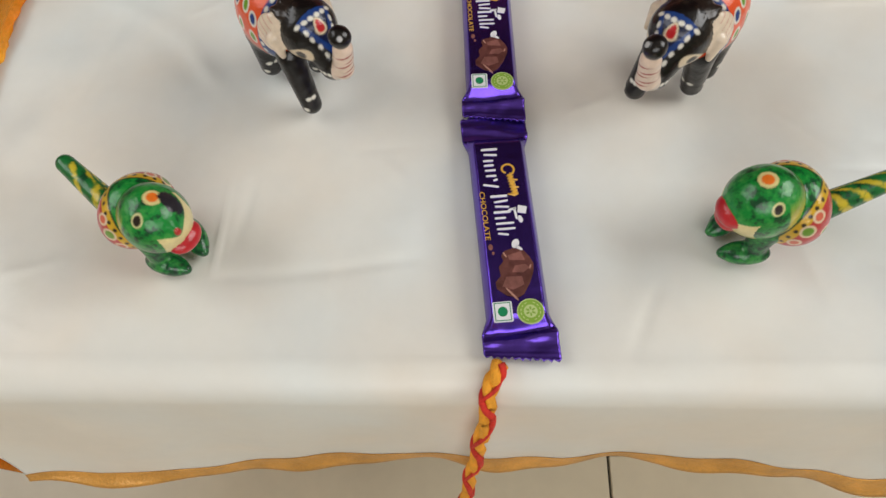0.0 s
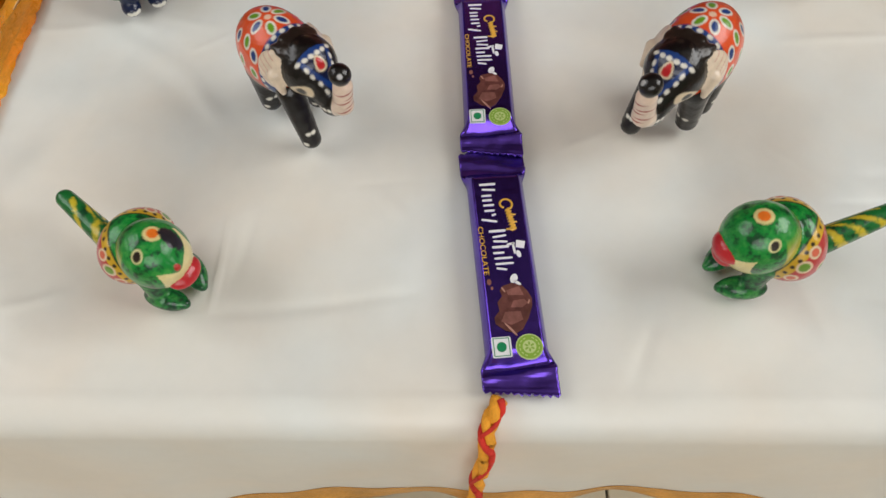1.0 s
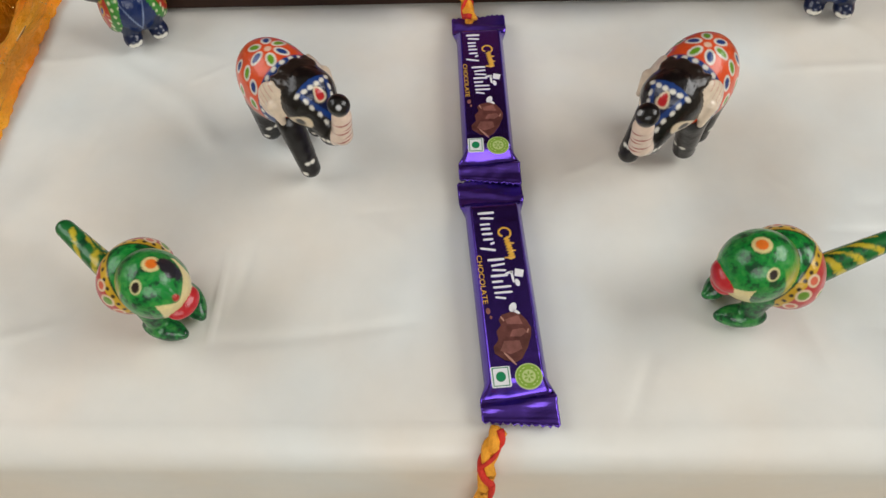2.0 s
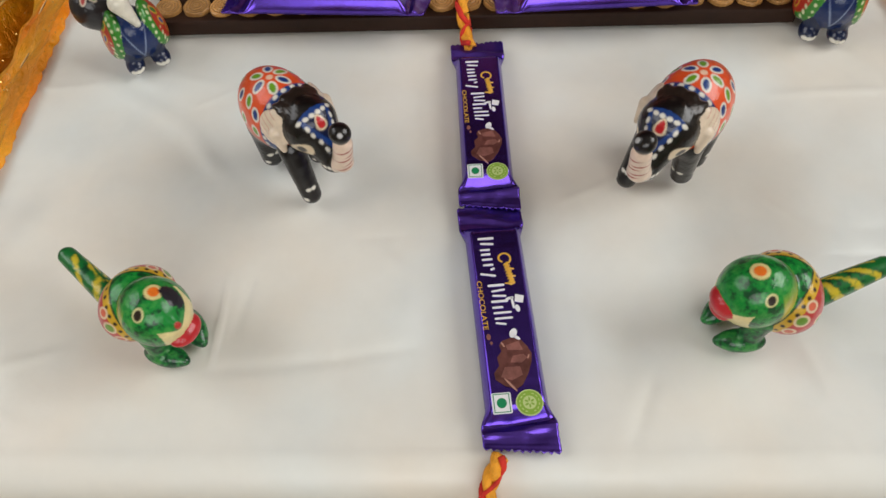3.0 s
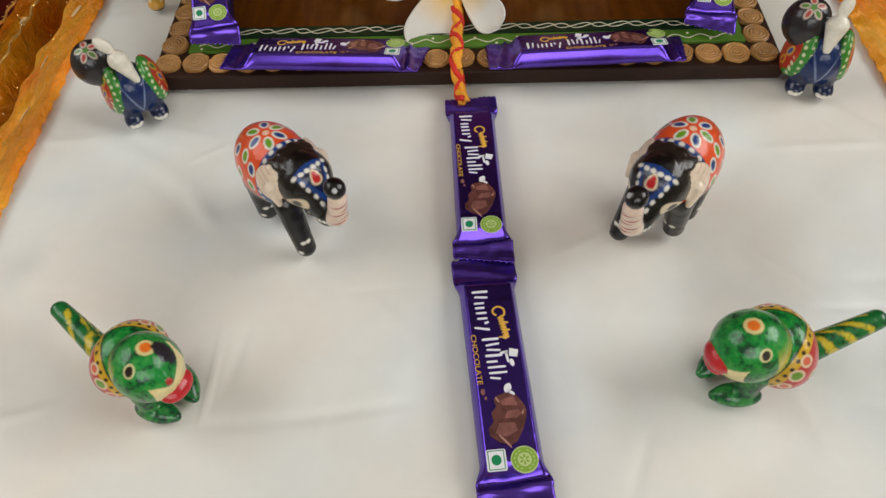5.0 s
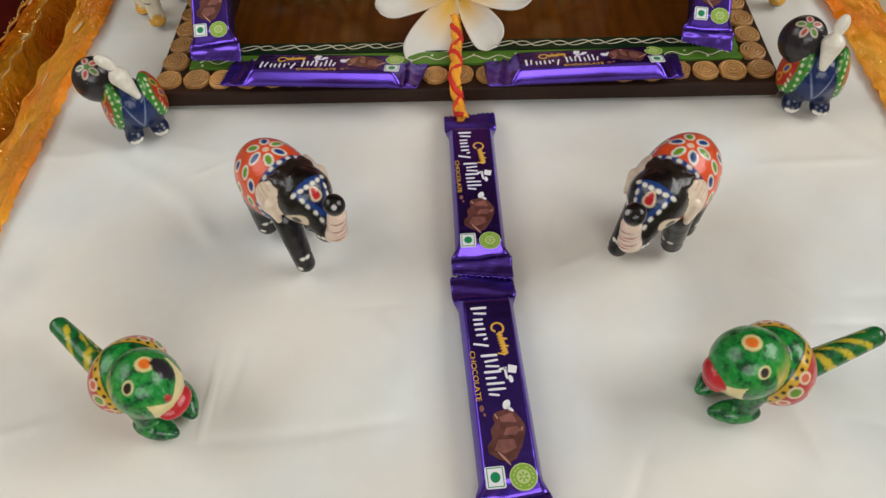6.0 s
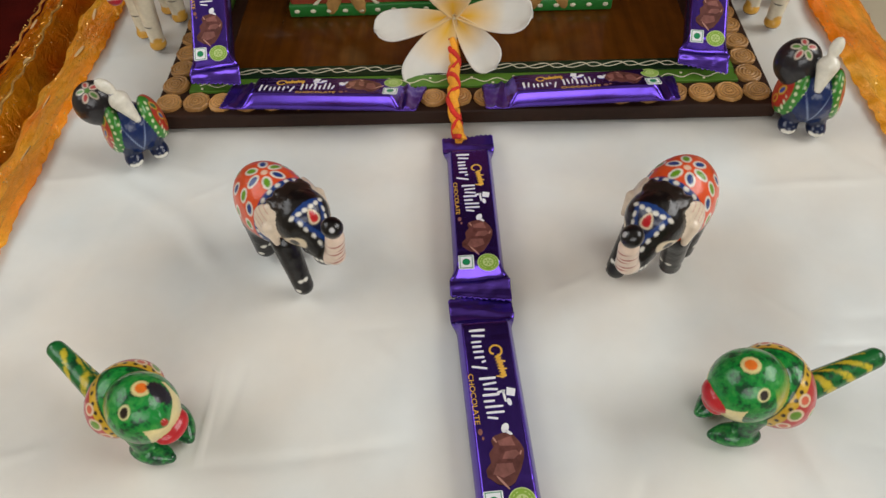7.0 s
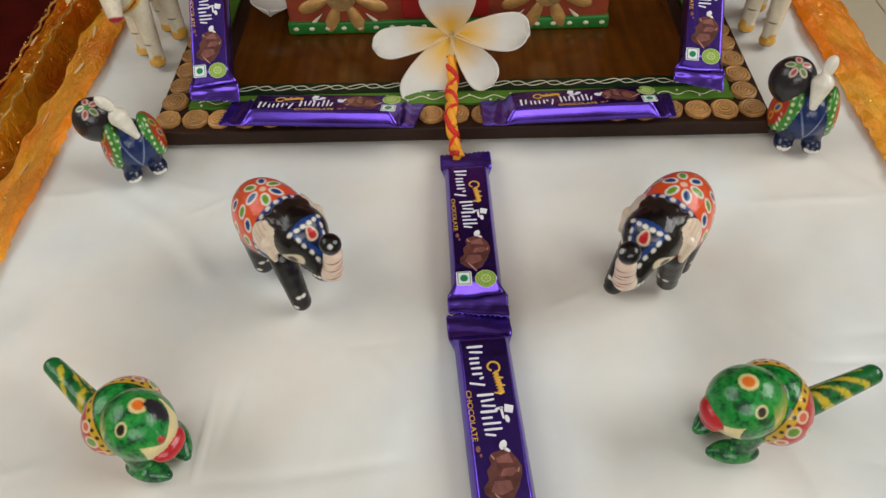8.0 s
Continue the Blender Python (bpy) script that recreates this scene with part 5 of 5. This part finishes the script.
def make_peafowl(lean, head):
    BODY, HEAD, WING, CREST, FOOT, KNOB = 1, 2, 3, 4, 5, 6
    c = Clay((-30, -30, -1), (32, 30, 74), 0.6)
    c.ball((2, 0, 19.0), (13.0, 13.0, 14.5), BODY, 2)
    c.ball(head, (11.6, 11.6, 12.6), HEAD, 1.2, (-12, 0, 0))
    c.limb((-2, -3, 25), (head[0] + 1, head[1] + 2, 31), 9.0, 9.0, HEAD, 3)
    for s in (-1, 1):
        c.ball((1, s * 11.4, 21.5), (11.0, 4.6, 15.0), WING, 0.8, (s * 12, 8, s * -14))
    c.limb((5.5, lean * -1.0, 41), (10.5, lean * 3.4, 30), 5.6, 2.0, CREST, 0.6)
    c.ball((2.0, lean * -5.0, 50), (2.7, 3.4, 5.6), KNOB, 0.6, (lean * 38, -20, 0))
    c.limb((5, lean * -1.5, 43), (3, lean * -3.4, 47), 2.3, 2.3, KNOB, 1)
    for s in (-1, 1):
        c.ball((9, s * 7.4, 3.6), (6, 5, 4.2), FOOT, 1.5)
        c.ball((-9, s * 7.4, 3.6), (6, 5, 4.2), FOOT, 1.5)
        c.limb((6, s * 6, 14), (7, s * 7, 5), 5.5, 4.5, FOOT, 2)
        c.limb((-6, s * 6, 14), (-8, s * 7, 5), 5.5, 4.5, FOOT, 2)
    c.floor_cut()
    skin = c.skin()
    p, tg = skin[0], skin[2]
    DEEP = (0.004, 0.018, 0.090)
    pt = Paint(p, tg, {0: DEEP, 1: DEEP, 2: (0.014, 0.012, 0.014), 3: (0.42, 0.035, 0.02), 4: (0.72, 0.69, 0.58), 5: (0.005, 0.012, 0.045), 6: (0.70, 0.67, 0.56)})
    for s in (-1, 1):
        e = np.hypot((p[:, 0] - 1) / 11.0, (p[:, 2] - 21.5) / 14.5)
        w = (tg == WING) & (np.sign(p[:, 1]) == s)
        pt.lay(np.where(w, np.minimum(pt.edge(e - 0.74, 0.06), pt.edge(p[:, 0] + 0.12 * (p[:, 2] - 30))), 0), (0.035, 0.21, 0.022))
        for k in range(20):
            a = 2 * math.pi * k / 20
            if math.cos(a) < 0.05:
                continue
            for yy in (7, 10.5, 14):
                pt.leaf((1 + 9.0 * math.cos(a), s * yy, 21.5 + 12.0 * math.sin(a)), (-math.sin(a), 0, math.cos(a)), (0, 1, 0), 1.1, 0.75, (0.62, 0.66, 0.40), [WING], 3)
        for k, (x, z) in enumerate(((2, 29), (3, 22), (1, 15))):
            pt.leaf((x, s * 13, z), (0.4, 0, 1), (1, 0, 0), 3.6, 2.3, (0.60, 0.36, 0.04), [WING], 8)
            pt.leaf((x, s * 13, z), (0.4, 0, 1), (1, 0, 0), 2.5, 1.3, ((0.03, 0.17, 0.02), (0.03, 0.06, 0.30), (0.40, 0.02, 0.02))[k], [WING], 8)
    # the painted flower on the dark head
    c0, r0 = head, (11.6, 11.6, 12.6)
    up = np.array((0.35, -0.05, 0.9))
    s1 = np.cross(up, (0, 1, 0))
    s1 /= np.linalg.norm(s1)
    s2 = np.cross(up, s1)
    for k in range(5):
        a = 2 * math.pi * k / 5
        w = math.cos(a) * s1 + math.sin(a) * s2
        q = on_ball(c0, r0, up + 0.34 * w)
        pt.leaf(q, w, np.cross(up, w), 2.7, 1.8, (0.60, 0.52, 0.42), [HEAD])
        pt.leaf(q, w, np.cross(up, w), 1.9, 1.05, (0.10, 0.24, 0.05) if k % 2 else (0.42, 0.06, 0.06), [HEAD])
    pt.dot(on_ball(c0, r0, up), 1.5, (0.10, 0.25, 0.05), [HEAD])
    for s in (-1, 1):
        for y, x in ((4.5, 14.4), (9.5, 14.0), (7, 15.2)):
            pt.leaf((x, s * y, 3.2), (0, 1, 0), (0, 0, 1), 1.6, 1.5, WHITE, [FOOT], 4)
    for y in (-2.5, 2.5):
        pt.leaf((12, y, 18), (0, 0.15 * y, 1), (0, 1, 0), 9, 0.4, (0.20, 0.26, 0.40), [BODY], 8)
    pt.lay(np.where(tg == KNOB, pt.edge(1.5 - np.abs(p[:, 2] - 45.0)), 0), (0.03, 0.05, 0.16))
    return skin, pt


def make_horse():
    COAT, STRAP, HOOF, MANE = 1, 2, 3, 4
    c = Clay((-44, -18, -1), (46, 18, 98), 0.8)
    c.ball((0, 0, 48), (24, 13, 14), COAT, 2)
    c.ball((20, 0, 52), (12, 11.5, 16), COAT, 4)
    c.limb((20, 0, 54), (32, 3, 62), 9.5, 7.0, COAT, 4)
    c.limb((32, 3, 62), (41, 9, 49), 6.8, 4.6, COAT, 2)
    for s in (-1, 1):
        c.ball((29, s * 4.5, 70), (2.2, 1.6, 4), COAT, 1)
        fx, rx = (19 if s > 0 else 9), (-13 if s > 0 else -20)
        c.limb((fx - 2, s * 7.5, 44), (fx, s * 7.8, 6), 6.5, 4.6, COAT, 3)
        c.limb((rx + 2, s * 6.5, 42), (rx, s * 6.0, 6), 7.0, 4.8, COAT, 3)
        c.ball((fx + 0.5, s * 7.8, 3), (5.6, 5.2, 4.2), HOOF, 1)
        c.ball((rx + 0.5, s * 6.0, 3), (5.6, 5.2, 4.2), HOOF, 1)
    c.limb((-22, 0, 54), (-31, 0, 24), 4.0, 2.5, MANE, 2)
    c.floor_cut()
    skin = c.skin()
    p, tg = skin[0], skin[2]
    pt = Paint(p, tg, {0: CREAM, 1: (0.70, 0.63, 0.47), 2: RED, 3: (0.64, 0.34, 0.045), 4: (0.60, 0.50, 0.32)})
    pt.lay(np.where(tg == HOOF, pt.edge(1.6 - p[:, 2]), 0), (0.06, 0.04, 0.03))
    strap = np.abs(p[:, 2] - 47 + 0.9 * (p[:, 0] - 24))
    pt.lay(np.where((tg == COAT) & (p[:, 0] > 10), pt.edge(3.4 - strap), 0), (0.58, 0.40, 0.05))
    for s in np.linspace(-11, 11, 15):
        pt.lay(np.where((tg == COAT) & (p[:, 0] > 10), pt.edge(1.1 - np.hypot(strap, p[:, 1] - s)), 0), (0.36, 0.02, 0.02))
    pt.lay(np.where((tg == COAT) & (np.abs(p[:, 0] + 4) < 16), pt.edge(p[:, 2] - 44), 0), (0.42, 0.02, 0.02))
    for s in (-1, 1):
        for x in ((19, -13) if s > 0 else (9, -20)):
            pt.leaf((x + 5, s * 7.5, 17), (0, 1, 0), (0, 0, 1), 2.6, 0.5, BLACK, [COAT], 5)
            pt.leaf((x + 4, s * (7.5 + 3), 7), (0, 1, 0), (0, 0, 1), 2.6, 2.2, (0.64, 0.34, 0.045), [COAT], 5)
    pt.dot((43, 10, 45.5), 5.0, (0.42, 0.012, 0.03))
    for s in (-1, 1):
        pt.dot((38, 6 + s * 6, 59), 2.0, BLACK)
    return skin, pt


def stand(x, y, turn, size=1.0, mirror=1):
    return pose(x, y, 0.0003, 0, 0, turn) @ Matrix.Diagonal((size, size * mirror, size, 1))


ele = make_elephant()
figure("elephant_figurine", *ele, stand(-0.0878, 0.0262, -45, 1.03), "glossy black painted elephant figurine with an orange back, trunk raised", "figurine", "painted elephants")
figure("elephant_figurine", *ele, stand(0.0825, 0.0216, -128, 1.06), "glossy black painted elephant figurine with orange back, one foot forward", "figurine", "painted elephants")
figure("parrot_figurine", *make_parrot(True), stand(-0.1343, -0.0632, -35, 1.01), "green painted bird figurine with a chipped black patch and red beak", "figurine", "painted parrots")
figure("parrot_figurine", *make_parrot(False), stand(0.1025, -0.0590, -163, 1.05), "mottled green painted bird figurine with red beak and stick tail", "figurine", "painted parrots")
figure("bird_figurine", *make_peafowl(1, (-10, -14, 34)), stand(-0.1850, 0.1065, -62, 0.95), "dark blue painted bird figurine with red wings and white crest", "figurine", "painted blue birds")
figure("bird_figurine", *make_peafowl(-0.3, (-5, -11.5, 35)), stand(0.1815, 0.1190, -102, 1.0), "dark blue painted bird figurine with green-edged wings by the board", "figurine", "painted blue birds")
hor = make_horse()
figure("horse_figurine", *hor, stand(-0.2044, 0.2244, -105), "cream painted horse figurine with red straps and gold hooves", "figurine", "painted horses")
figure("horse_figurine", *hor, stand(0.1953, 0.2323, -118), "cream painted horse figurine with gold hooves near the orange border", "figurine", "painted horses")

# ---- floor tiles ----
JX = 0.116
TILE = 0.62
tile_bm = box_bm(-TILE / 2 + 0.0012, TILE / 2 - 0.0012, -TILE / 2 + 0.0012, TILE / 2 - 0.0012, -0.008, 0.0, 0.0008, 1)
tile_me = bpy.data.meshes.new("tile")
tile_bm.to_mesh(tile_me)
tile_bm.free()
tile_me.materials.append(M_FLOOR)
for i in range(-6, 7):
    for j in range(-8, 9):
        tx, ty = JX + TILE * (i + 0.5), 0.25 + TILE * j
        if RX0 < tx < RX1 and RY0 < ty < RY1:
            t = new("tile", tile_me)
            t.parent = floor
            t.location = (tx, ty, FLOOR)
